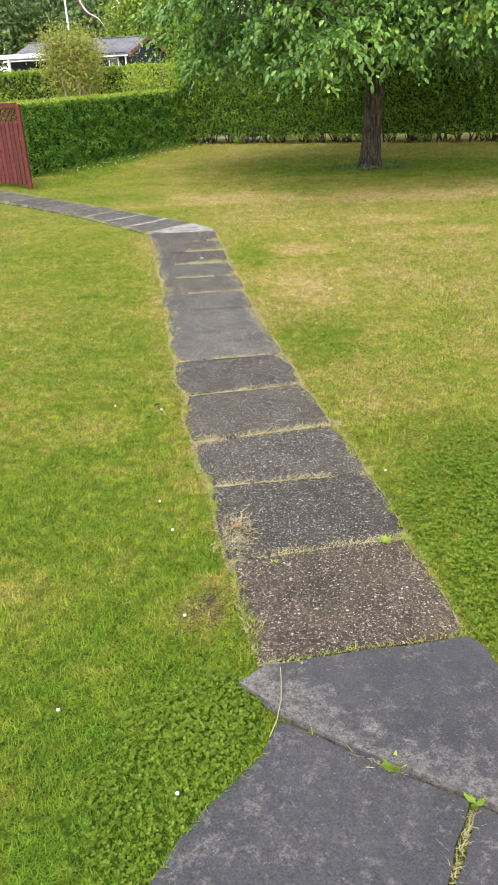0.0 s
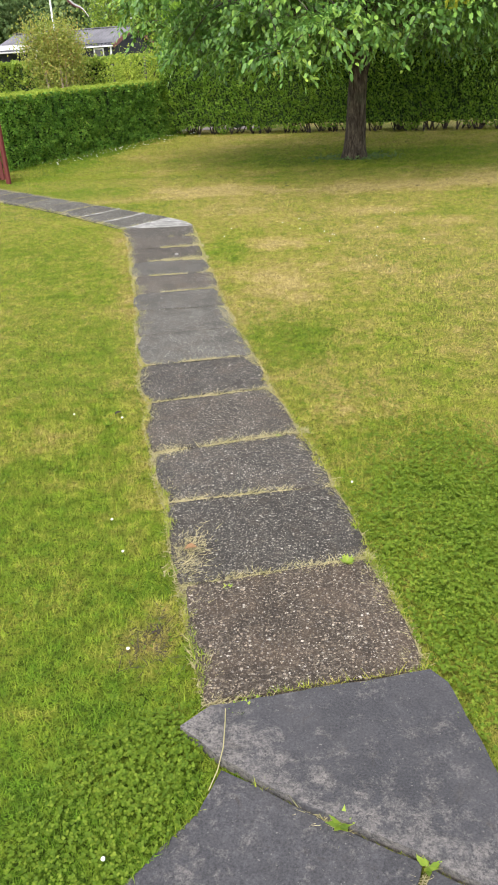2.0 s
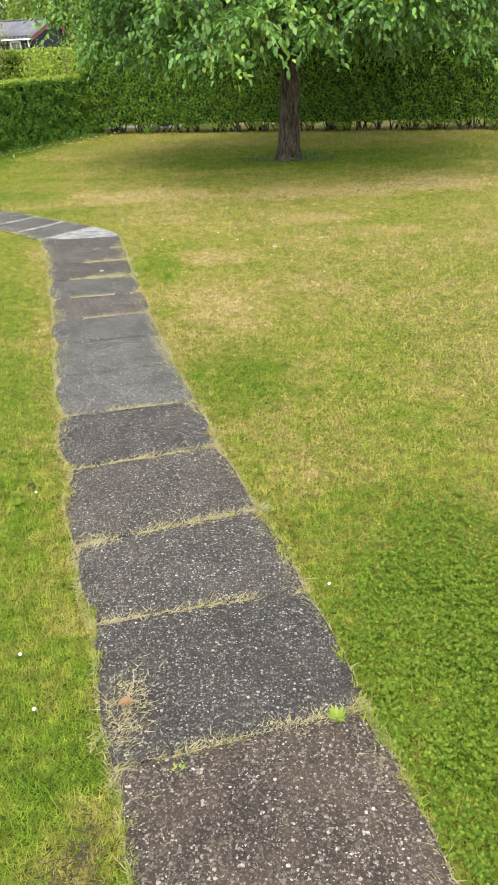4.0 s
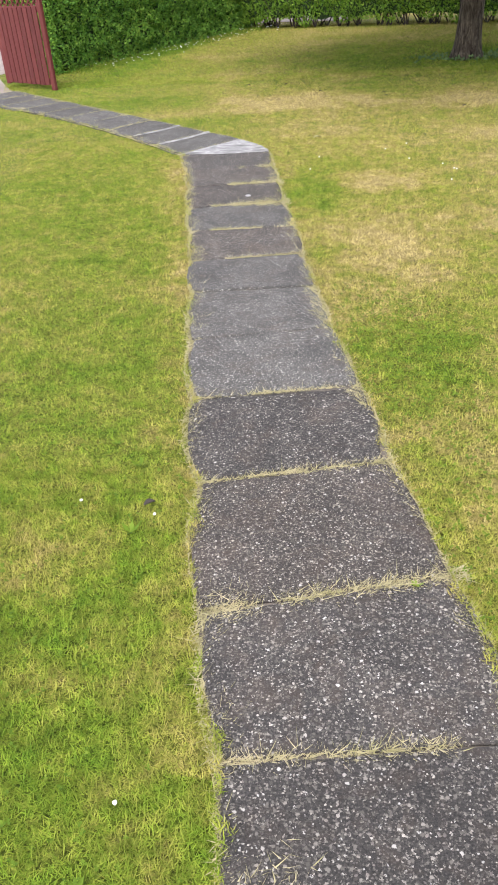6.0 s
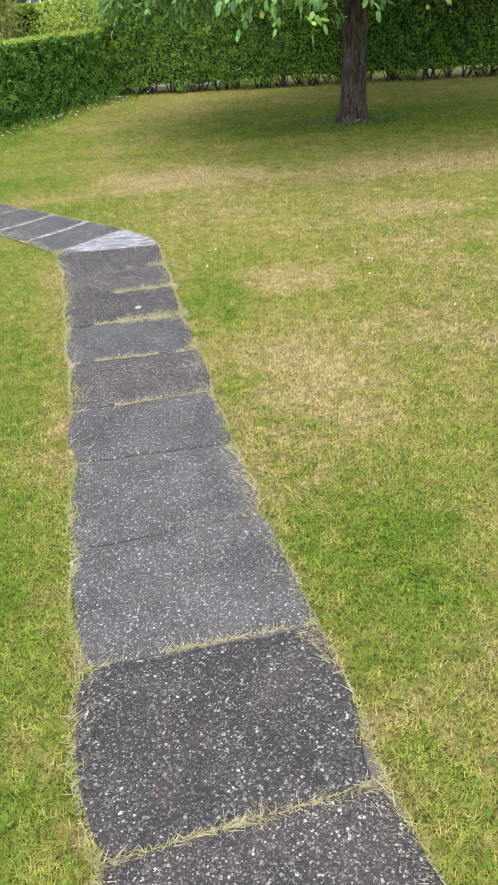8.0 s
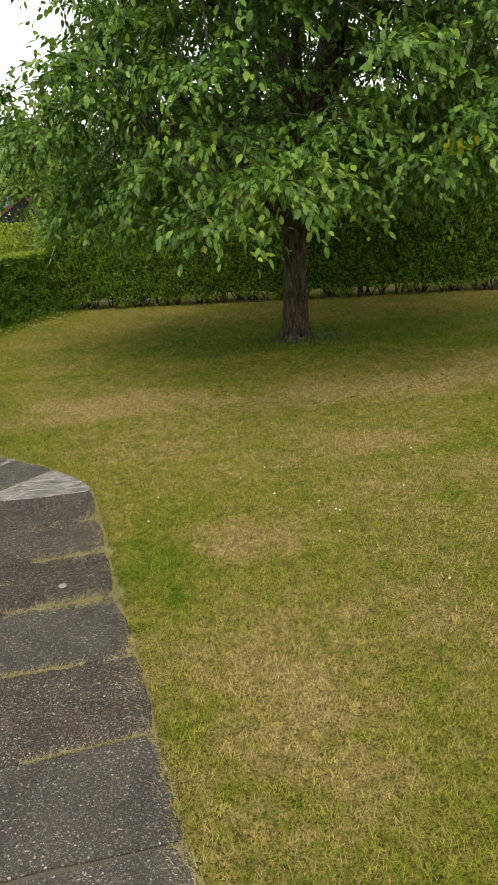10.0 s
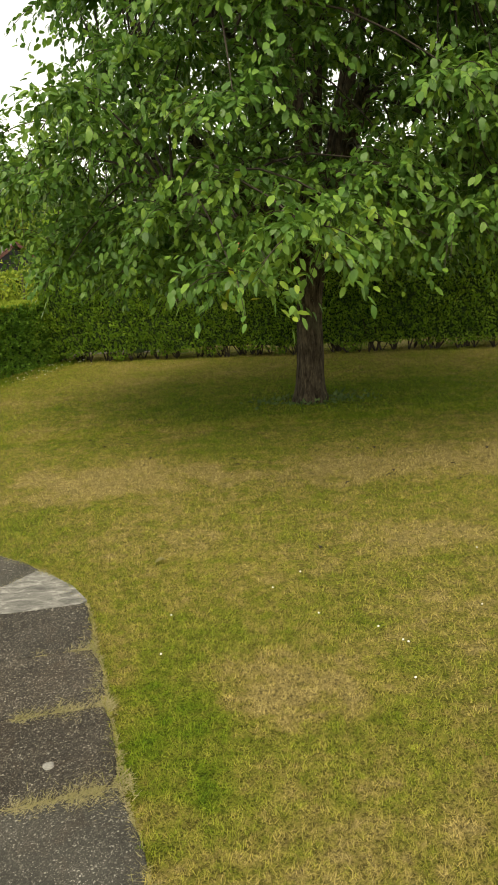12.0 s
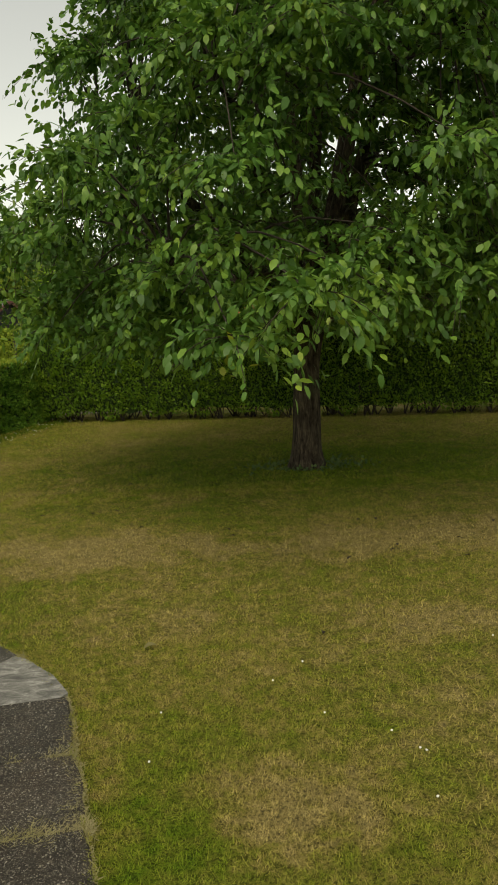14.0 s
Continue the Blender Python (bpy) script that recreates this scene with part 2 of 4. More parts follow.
def bark_material():
    m = Mat("bark")
    at = m.node("ShaderNodeMapping")
    at.inputs["Scale"].default_value = (1.0, 1.0, 0.22)
    m.link(m.place(), at.inputs[0])
    ridges = m.noise(at.outputs[0], 0.035, 6.0, 0.65, 0.4)
    c = m.ramp(ridges, (0.36, (0.016, 0.011, 0.008)), (0.52, (0.062, 0.048, 0.032)), (0.66, (0.132, 0.106, 0.074)))
    moss = m.ramp(m.noise(m.place(), 0.25, 4.0), (0.5, 0.0), (0.7, 0.45))
    m.color(m.mix(moss, c, (0.075, 0.080, 0.045))).rough(0.9)
    m.b.inputs["Specular IOR Level"].default_value = 0.15
    m.bump(ridges, 1.0, 0.05)
    return m.m


def wood_material(name, c, worn):
    """Painted boards: the paint faded and chalky in streaks along the grain."""
    m = Mat(name)
    at = m.node("ShaderNodeMapping")
    at.inputs["Scale"].default_value = (1.0, 1.0, 0.12)
    m.link(m.place(), at.inputs[0])
    streak = m.noise(at.outputs[0], 0.02, 5.0, 0.65)
    col = m.mix(m.ramp(streak, (0.40, 0.0), (0.72, 0.65)), c, worn)
    tone = m.node("ShaderNodeHueSaturation")
    m.link(m.math("ADD", 0.85, m.math("MULTIPLY", m.node("ShaderNodeObjectInfo").outputs["Random"], 0.3)), tone.inputs["Value"])
    m.link(col, tone.inputs["Color"])
    m.color(tone.outputs[0]).rough(0.7)
    m.b.inputs["Specular IOR Level"].default_value = 0.2
    m.bump(streak, 0.4, 0.004)
    return m.m


GROUND = grass_material("turf_soil", "soil")
BLADE = grass_material("grass_blades", "blade")
CLOVER = leaf_material("clover_leaf", ((0.0, (0.055, 0.105, 0.007)), (0.6, (0.108, 0.172, 0.012)), (1.0, (0.185, 0.245, 0.026))), 0.3, 0.65, gloss=0.15)
STRAW = leaf_material("dry_grass", ((0.0, (0.230, 0.220, 0.085)), (0.4, (0.340, 0.305, 0.155)), (1.0, (0.490, 0.420, 0.255))), 0.2, 0.8, 0.15, 0.5)
TREE_LEAF = leaf_material("tree_leaf", ((0.0, (0.042, 0.105, 0.020)), (0.40, (0.098, 0.210, 0.038)), (0.74, (0.195, 0.325, 0.052)), (0.95, (0.290, 0.365, 0.045)), (1.0, (0.430, 0.400, 0.035))), 0.30, 0.36, 0.7, 0.6)
YELLOW_LEAF = leaf_material("yellow_leaf", ((0.0, (0.220, 0.300, 0.030)), (0.6, (0.380, 0.380, 0.035)), (1.0, (0.500, 0.430, 0.045))), 0.35)
HEDGE_LEAF = leaf_material("privet_leaf", ((0.0, (0.042, 0.120, 0.017)), (0.45, (0.105, 0.235, 0.028)), (0.8, (0.190, 0.335, 0.040)), (1.0, (0.310, 0.410, 0.060))), 0.28, 0.55, 0.5, gloss=0.18)
# the bushes' own yellow-green; on the hedge top it also carries sky light
TOP_LEAF = leaf_material("lit_top_and_bush_leaf", ((0.0, (0.150, 0.225, 0.026)), (0.6, (0.265, 0.345, 0.042)), (1.0, (0.380, 0.430, 0.065))), 0.35, 0.55, gloss=0.15)
BACK_LEAF = leaf_material("hornbeam_leaf", ((0.0, (0.075, 0.165, 0.018)), (0.5, (0.150, 0.272, 0.026)), (0.85, (0.225, 0.345, 0.036)), (1.0, (0.320, 0.410, 0.055))), 0.42, 0.55, 0.5, gloss=0.15)
LIME_LEAF = leaf_material("light_green_leaf", ((0.0, (0.115, 0.195, 0.026)), (0.6, (0.210, 0.300, 0.038)), (1.0, (0.330, 0.380, 0.060))), 0.35, gloss=0.15)
RUSSET_LEAF = leaf_material("russet_leaf", ((0.0, (0.150, 0.210, 0.032)), (0.6, (0.265, 0.300, 0.050)), (1.0, (0.400, 0.260, 0.080))), 0.3)
DARK_LEAF = leaf_material("woodland_leaf", ((0.0, (0.060, 0.110, 0.036)), (0.6, (0.115, 0.175, 0.058)), (1.0, (0.180, 0.240, 0.080))), 0.3, 0.6, 3.0, gloss=0.2)
TWIG = plain("twig_bark", (0.042, 0.031, 0.023), 0.9, 0.01)
# dark green that stands in for the shade behind hedge leaves
HEDGE_CORE = plain("shaded_core", (0.022, 0.045, 0.010), 1.0, 0.03, 0.5, 0.5)
BARK = bark_material()
FLAG = flag_material("slate_flag")
def mortar_material():
    """Grey-white mortar, trowelled in streaks and rubbed through to the dark."""
    m = Mat("pale_mortar")
    at = m.place()
    turn = m.node("ShaderNodeMapping")
    turn.inputs["Rotation"].default_value = (0, 0, radians(-24))
    turn.inputs["Scale"].default_value = (1.0, 2.3, 1.0)
    m.link(at, turn.inputs["Vector"])
    c = m.ramp(m.noise(turn.outputs[0], 0.11, 6.0, 0.72, 0.8), (0.34, (0.085, 0.083, 0.076)), (0.52, (0.205, 0.200, 0.182)), (0.68, (0.40, 0.39, 0.36)))
    grit = m.ramp(m.noise(at, 0.008, 4.0, 0.8), (0.30, 0.65), (0.62, 1.1))
    m.color(m.mix(1.0, c, grit, "MULTIPLY")).rough(0.9)
    m.bump(m.noise(at, 0.012, 5.0, 0.7), 0.6, 0.005)
    return m.m


MORTAR = mortar_material()
BED = plain("path_bed_soil", (0.105, 0.090, 0.068), 1.0, 0.01, 0.4, 0.8)
GRAVEL = plain("sandy_gravel", (0.205, 0.170, 0.135), 0.95, 0.03, 0.30, 0.8, stain=0.8)
PEBBLE = leaf_material("pebble", ((0.0, (0.036, 0.031, 0.027)), (0.55, (0.100, 0.086, 0.072)), (0.88, (0.180, 0.158, 0.128)), (1.0, (0.36, 0.33, 0.27))), 0.0, 0.6, 0.2, 0.9)
COARSE = slab_material("coarse_washed_concrete", (0.039, 0.034, 0.028), (0.195, 0.174, 0.136), 0.80, 0.011, 0.10)
BROWNSLAB = slab_material("brown_washed_concrete", (0.036, 0.028, 0.020), (0.195, 0.160, 0.118), 0.88, 0.013, 0.30)
DARKSLAB = slab_material("dark_washed_concrete", (0.037, 0.034, 0.029), (0.182, 0.166, 0.135), 0.80, 0.012, 0.10)
GREYSLAB = slab_material("grey_washed_concrete", (0.065, 0.062, 0.053), (0.218, 0.206, 0.172), 0.74, 0.010, 0.03)
RED = wood_material("red_painted_wood", (0.078, 0.015, 0.012), (0.115, 0.036, 0.029))
PETAL = plain("white_petal", (0.75, 0.75, 0.70), 0.6, 0.01, 0.08, 0.0)
DEADLEAF = plain("dead_leaf", (0.330, 0.190, 0.085), 0.6, 0.01, 0.3, 0.3)
DARKLITTER = plain("rotten_leaf", (0.035, 0.026, 0.018), 0.8, 0.01, 0.3, 0.3)


# ---- mesh makers ----
def np_mesh(name, verts, faces):
    verts, faces = np.asarray(verts, np.float32), np.asarray(faces, np.int32)
    me = bpy.data.meshes.new(name)
    n, k = faces.shape
    me.vertices.add(len(verts))
    me.vertices.foreach_set("co", verts.ravel())
    me.loops.add(n * k)
    me.loops.foreach_set("vertex_index", faces.ravel())
    me.polygons.add(n)
    me.polygons.foreach_set("loop_start", np.arange(0, n * k, k, dtype=np.int32))
    me.update(calc_edges=True)
    return me


def put(name, me, material, parent=None, label=""):
    ob = new(name, me)
    if material and not me.materials:
        me.materials.append(material)
    ob.parent = parent
    return tagged(ob, label)


def part(name, bm, material, parent, label=""):
    me = bpy.data.meshes.new(name)
    bm.to_mesh(me)
    bm.free()
    return put(name, me, material, parent, label)


def empty(name, at, label, category, group="", kind=""):
    e = new(name)
    e.matrix_world = at
    e.empty_display_size = 0.1
    return tagged(e, label, category, group, kind)


def unit(v):
    return v / np.maximum(np.linalg.norm(v, axis=-1, keepdims=True), 1e-9)


def side_of(d):
    """A vector square to each direction, turned at random about it."""
    r = rng.normal(size=d.shape)
    return unit(np.cross(d, r))


def simple_leaves(base, way, length, width, across=None):
    """Rhombic leaves, folded a little along the rib: verts and triangles."""
    n = len(base)
    way = unit(way)
    s = side_of(way) if across is None else across
    up = np.cross(s, way)
    L, W = np.broadcast_to(length, n)[:, None], np.broadcast_to(width, n)[:, None]
    mid = base + way * L * 0.45
    v = np.stack([base, mid + s * W / 2 + up * W * 0.12, mid - s * W / 2 + up * W * 0.12, base + way * L - up * L * 0.12], 1).reshape(-1, 3)
    f = (np.arange(n)[:, None, None] * 4 + np.array([[0, 1, 2], [1, 3, 2]])).reshape(-1, 3)
    return v, f


def full_leaves(base, way, length, width):
    """Oval pointed leaves with a folded rib and a hanging tip: verts and triangles."""
    n = len(base)
    way = unit(way)
    s = side_of(way + np.array([0, 0, 1e-3]))
    flat = np.cross(way, np.array([0, 0, 1.0]))
    s = unit(flat + 0.5 * s)
    up = np.cross(s, way)
    up = np.where(up[:, 2:] < 0, -up, up)
    L, W = np.broadcast_to(length, n)[:, None], np.broadcast_to(width, n)[:, None]

    def at(a, b, c):
        return base + way * L * a + s * W * b + up * (W * c)

    bend = rng.uniform(0.1, 0.5, (n, 1))
    mid, far = at(0.24, 0, 0.05), at(0.64, 0, 0) - up * W * bend * 0.45
    rows = [at(0, 0, 0), mid + s * W * 0.43, far + s * W * 0.44, at(1, 0, 0) - up * W * bend * 1.3, far - s * W * 0.44, mid - s * W * 0.43]
    v = np.stack(rows, 1).reshape(-1, 3)
    tri = np.array([[0, 1, 5], [1, 4, 5], [1, 2, 4], [2, 3, 4]])
    return v, (np.arange(n)[:, None, None] * 6 + tri).reshape(-1, 3)


def tubes(lines, radii, sides=5):
    """Tapered tubes along lines (n, k, 3) with radii (n, k)."""
    n, k, _ = lines.shape
    d = unit(np.gradient(lines, axis=1))
    s = unit(np.cross(d, np.array([0.31, 0.52, 0.79])))
    u = np.cross(d, s)
    a = np.linspace(0, 2 * np.pi, sides, endpoint=False)
    ring = s[:, :, None] * np.cos(a)[:, None] + u[:, :, None] * np.sin(a)[:, None]
    v = (lines[:, :, None] + ring * radii[:, :, None, None]).reshape(-1, 3)
    i, j, q = np.meshgrid(np.arange(n), np.arange(k - 1), np.arange(sides), indexing="ij")
    p = (i * k + j) * sides
    f = np.stack([p + q, p + (q + 1) % sides, p + sides + (q + 1) % sides, p + sides + q], -1).reshape(-1, 4)
    return v, f


def bm_box(bm, x0, x1, y0, y1, z0, z1, turn=None, bevel=0.0):
    made = bmesh.ops.create_cube(bm, size=1)["verts"]
    for v in made:
        v.co = Vector(((x0 + x1) / 2 + v.co.x * (x1 - x0), (y0 + y1) / 2 + v.co.y * (y1 - y0), (z0 + z1) / 2 + v.co.z * (z1 - z0)))
    if bevel:
        es = {e for v in made for e in v.link_edges}
        made = list({v for f in bmesh.ops.bevel(bm, geom=list(es), offset=bevel, segments=1, affect="EDGES")["faces"] for v in f.verts} | {v for v in made if v.is_valid})
    if turn is not None:
        bmesh.ops.transform(bm, matrix=turn, verts=made)
    return made


def box_part(name, dims, material, parent, label="", turn=None, bevel=0.004):
    bm = bmesh.new()
    bm_box(bm, *dims, turn=turn, bevel=bevel)
    return part(name, bm, material, parent, label)


# ---- the path's course ----
# Joints of the path from the flags to the bend: left end, right end
JOINTS = [
    (0.23, 1.29, 0.84, 1.46), (0.055, 1.80, 0.70, 2.00), (-0.11, 2.33, 0.56, 2.49), (-0.26, 2.75, 0.395, 2.98),
    (-0.41, 3.31, 0.21, 3.51), (-0.58, 3.84, 0.065, 4.01), (-0.73, 4.35, -0.11, 4.53), (-0.865, 4.90, -0.25, 5.02),
    (-0.99, 5.34, -0.38, 5.49), (-1.14, 5.87, -0.50, 5.97), (-1.29, 6.35, -0.66, 6.50), (-1.43, 6.88, -0.78, 6.98),
    (-1.58, 7.35, -0.90, 7.46), (-1.78, 7.90, -1.02, 7.95),
]
MAIN_KIND = [BROWNSLAB, DARKSLAB, DARKSLAB, COARSE, DARKSLAB, GREYSLAB, GREYSLAB, GREYSLAB, COARSE, GREYSLAB, COARSE, COARSE, DARKSLAB]
LOW, UP = Vector((-1.78, 7.91)), Vector((-1.37, 8.46))
LOW_END, UP_END = Vector((-5.75, 11.25)), Vector((-5.25, 11.85))
QUADS = []
for (a, b, c, d), (e, f, g, h), kind in zip(JOINTS, JOINTS[1:], MAIN_KIND):
    QUADS.append((((a, b), (c, d), (g, h), (e, f)), kind))
LEG = 10


def leg_low(t):
    """The inner edge of the path beyond the bend, bowed a little outwards."""
    return LOW.lerp(LOW_END, t) + Vector((0.10, 0.14)) * math.sin(math.pi * t)


for n in range(LEG):
    p, q = leg_low(n / LEG), leg_low((n + 1) / LEG)
    r, s = UP.lerp(UP_END, n / LEG), UP.lerp(UP_END, (n + 1) / LEG)
    QUADS.append(((tuple(p), tuple(r), tuple(s), tuple(q)), GREYSLAB))
# how far the long sides of each slab swell past its corners, left and right
SWELL = [(0.008, 0.010), (0.012, 0.008), (0.018, 0.012), (0.030, 0.010), (0.036, 0.012), (0.020, 0.010), (0.012, 0.014), (0.016, 0.010), (0.010, 0.012), (0.018, 0.014), (0.012, 0.016), (0.014, 0.016), (0.010, 0.012)] + [(0.012, 0.014)] * LEG


def swollen(quad, n):
    """The outline of a slab with its long sides bowed out."""
    lo, ro = SWELL[n]
    p = [Vector(v) for v in quad]
    up = (p[3] - p[0]).normalized()
    out = Vector((up.y, -up.x))
    right = [p[1].lerp(p[2], t) + out * ro * math.sin(math.pi * t) for t in (0.25, 0.5, 0.75)]
    left = [p[3].lerp(p[0], t) - out * lo * math.sin(math.pi * t) for t in (0.25, 0.5, 0.75)]
    return [tuple(v) for v in [p[0], p[1], *right, p[2], p[3], *left]]


FLAGS = [
    [(0.18, 1.20), (0.25, 1.275), (0.47, 1.338), (0.84, 1.445), (0.885, 1.40), (0.935, 1.22), (1.06, 0.80), (0.985, 0.785), (0.785, 0.882), (0.54, 0.98), (0.315, 1.10)],
    [(0.307, 1.083), (0.54, 0.968), (0.772, 0.874), (0.695, 0.64), (0.50, -0.10), (0.42, -0.75), (-0.45, -0.75), (-0.20, -0.05), (0.07, 0.61), (0.15, 0.79), (0.265, 0.96)],
    [(0.792, 0.855), (0.98, 0.768), (1.075, 0.748), (1.35, 0.0), (1.45, -0.75), (0.435, -0.75), (0.517, -0.10), (0.712, 0.64)],
]
FLAG_JOINT = [(0.77, 0.89), (0.80, 0.86), (0.72, 0.64), (0.52, -0.10), (0.45, -0.75), (0.41, -0.75), (0.49, -0.10), (0.69, 0.64)]
WEDGE = [(-1.78, 7.905), (-1.40, 7.885), (-1.06, 7.93), (-1.03, 7.97), (-1.14, 8.17), (-1.34, 8.40), (-1.40, 8.43), (-1.49, 8.30)]


def within_shape(x, y, poly):
    hit = np.zeros(x.shape, bool)
    for (x0, y0), (x1, y1) in zip(poly, poly[1:] + poly[:1]):
        cross = (y0 > y) != (y1 > y)
        at = x0 + (y - y0) * (x1 - x0) / ((y1 - y0) or 1e-9)
        hit ^= cross & (x < at)
    return hit


def shrunk(poly, d):
    cx, cy = sum(p[0] for p in poly) / len(poly), sum(p[1] for p in poly) / len(poly)
    out = []
    for x, y in poly:
        r = math.hypot(x - cx, y - cy)
        out.append((cx + (x - cx) * (1 - d / r), cy + (y - cy) * (1 - d / r)))
    return out


def paved(x, y):
    hit = np.zeros(x.shape, bool)
    for n, (q, _) in enumerate(QUADS):
        hit |= within_shape(x, y, swollen(q, n))
    for q in FLAGS + [WEDGE, FLAG_JOINT]:
        hit |= within_shape(x, y, q)
    return hit


# ---- ground ----
bm = bmesh.new()
bmesh.ops.create_grid(bm, x_segments=8, y_segments=8, size=450)
ground = part("ground", bm, GROUND, None)
ground.location = (0, 200, -0.016)
tagged(ground, "mown garden ground of short turf and soil", "ground", kind="structure")

LANE = [(-5.30, 11.85), (-5.75, 11.20), (-7.0, 10.6), (-16, 9.5), (-16, 24), (-1.0, 22.6), (-1.6, 19.9), (-3.2, 20.4), (-5.2, 19.5), (-6.45, 13.6), (-5.75, 12.5)]
bm = bmesh.new()
f = bm.faces.new([bm.verts.new((x, y, -0.008)) for x, y in LANE])
bmesh.ops.triangulate(bm, faces=[f])
lane = part("road", bm, GRAVEL, None)
tagged(lane, "pale sandy gravel lane outside the garden gate", "lane", kind="structure")


def slab(quad, kind, parent, rise, swell, name="slab"):
    """A washed concrete slab with chipped, uneven rims."""
    bm = bmesh.new()
    c = [Vector((x, y)) for x, y in quad]
    mid = sum(c, Vector((0, 0))) / 4
    c = [mid + (p - mid) * (1 - 0.007 / max(0.1, (p - mid).length)) for p in c]
    across = (c[1] - c[0]).normalized()
    c = [p + across * (rng.uniform(-0.020, 0.012) * (1 if n in (1, 2) else -1)) for n, p in enumerate(c)]
    ring = []
    for side, (p, q) in enumerate(zip(c, c[1:] + c[:1])):
        k = 9
        bow = (0.0, swell[1], 0.0, swell[0])[side]
        out = Vector((q.y - p.y, p.x - q.x)).normalized()
        for i in range(k):
            w = 0.014 * noise.noise((p.lerp(q, i / k) * 6.0).to_3d()) + 0.007 * noise.noise((p.lerp(q, i / k) * 31.0).to_3d()) + bow * math.sin(math.pi * i / k)
            spot = p.lerp(q, i / k) + out * w
            worn = 0.007 if i == 0 else 0.002 if i in (1, k - 1) else 0.0
            ring.append(spot + (mid - spot).normalized() * worn)
    tilt = [rng.normal() * 0.006, rng.normal() * 0.006]

    def z(p, dz):
        return rise + dz + tilt[0] * (p.x - mid.x) + tilt[1] * (p.y - mid.y)

    low = [bm.verts.new((p.x, p.y, -0.05)) for p in ring]
    edge = [bm.verts.new((p.x, p.y, z(p, -0.006))) for p in ring]
    inner = [mid + (p - mid) * 0.982 for p in ring]
    top = [bm.verts.new((p.x, p.y, z(p, 0))) for p in inner]
    n = len(ring)
    for i in range(n):
        j = (i + 1) % n
        bm.faces.new((low[i], low[j], edge[j], edge[i]))
        bm.faces.new((edge[i], edge[j], top[j], top[i]))
    bm.faces.new(top)
    bmesh.ops.recalc_face_normals(bm, faces=bm.faces)
    ob = part(name, bm, kind, parent)
    return ob, mid, c, z


bm = bmesh.new()
for q, _ in QUADS:
    bm.faces.new([bm.verts.new((x, y, -0.005)) for x, y in q])
pavement = part("pavement", bm, BED, None)
tagged(pavement, "narrow garden path of worn washed-concrete slabs set in the lawn", "path", kind="structure")

PEBBLE_SEED = np.array([[math.cos(k * 1.0472), math.sin(k * 1.0472), 0] for k in range(6)] + [[0, 0, 1.0]])
PEBBLE_TRI = np.array([[k, (k + 1) % 6, 6] for k in range(6)])


def pebbles(c, z, count, size, parent):
    """Stones that stand proud of the worn mortar."""
    u, v = rng.uniform(0.03, 0.97, (2, count))
    p = np.array([tuple(k) for k in c])
    xy = (p[0] * ((1 - u) * (1 - v))[:, None] + p[1] * (u * (1 - v))[:, None] + p[2] * (u * v)[:, None] + p[3] * ((1 - u) * v)[:, None])
    zz = np.array([z(Vector(q), 0) for q in xy])
    r = size * np.clip(rng.lognormal(0, 0.38, count), 0.4, 1.9)
    a = rng.uniform(0, 6.28, count)
    s = PEBBLE_SEED[None] * rng.uniform(0.75, 1.15, (count, 7, 1)) * np.stack([r, r * rng.uniform(0.55, 0.9, count), r * 0.45], -1)[:, None]
    x = s[..., 0] * np.cos(a)[:, None] - s[..., 1] * np.sin(a)[:, None]
    y = s[..., 0] * np.sin(a)[:, None] + s[..., 1] * np.cos(a)[:, None]
    vv = np.stack([x + xy[:, :1], y + xy[:, 1:], s[..., 2] + (zz - 0.0006)[:, None]], -1).reshape(-1, 3)
    ff = (np.arange(count)[:, None, None] * 7 + PEBBLE_TRI).reshape(-1, 3)
    ob = put("pebbles", np_mesh("pebbles", vv, ff), PEBBLE, parent, "pale stones showing in the worn concrete")
    tagged(ob, kind="stuff")


for n, (quad, kind) in enumerate(QUADS):
    ob, mid, c, z = slab(quad, kind, pavement, 0.004 + 0.004 * rng.random(), SWELL[n])
    far = n >= 13
    count = 60 if far else {COARSE.name: 2600, BROWNSLAB.name: 3000, DARKSLAB.name: 2200, GREYSLAB.name: 1500}[kind.name]
    pebbles(c, z, count, 0.0024 if kind is GREYSLAB else 0.0030, ob)


def flag(poly, rise, parent=None):
    bm = bmesh.new()
    ring = []
    pts = [Vector(p) for p in poly]
    for p, q in zip(pts, pts[1:] + pts[:1]):
        k = max(2, int((q - p).length / 0.03))
        out = Vector((q.y - p.y, p.x - q.x)).normalized()
        for i in range(k):
            w = 0.008 * noise.noise((p.lerp(q, i / k) * 9.0).to_3d()) + 0.004 * noise.noise((p.lerp(q, i / k) * 40.0).to_3d())
            ring.append(p.lerp(q, i / k) + out * w)
    f = bm.faces.new([bm.verts.new((p.x, p.y, rise)) for p in ring])
    if f.normal.z < 0:
        f.normal_flip()
    f.normal_update()
    if f.normal.z < 0:
        f.normal_flip()
    up = bmesh.ops.inset_region(bm, faces=[f], thickness=0.008, depth=0.0)
    for v in {v for g in up["faces"] for v in g.verts} - set(f.verts):
        v.co.z -= 0.006
    rim = [e for e in bm.edges if e.is_boundary]
    low = bmesh.ops.extrude_edge_only(bm, edges=rim)["geom"]
    for v in low:
        if isinstance(v, bmesh.types.BMVert):
            v.co.z = -0.06
    bmesh.ops.recalc_face_normals(bm, faces=bm.faces)
    return part("flagstone", bm, FLAG, parent)


bm = bmesh.new()
bmesh.ops.create_grid(bm, x_segments=1, y_segments=1, size=0.5)
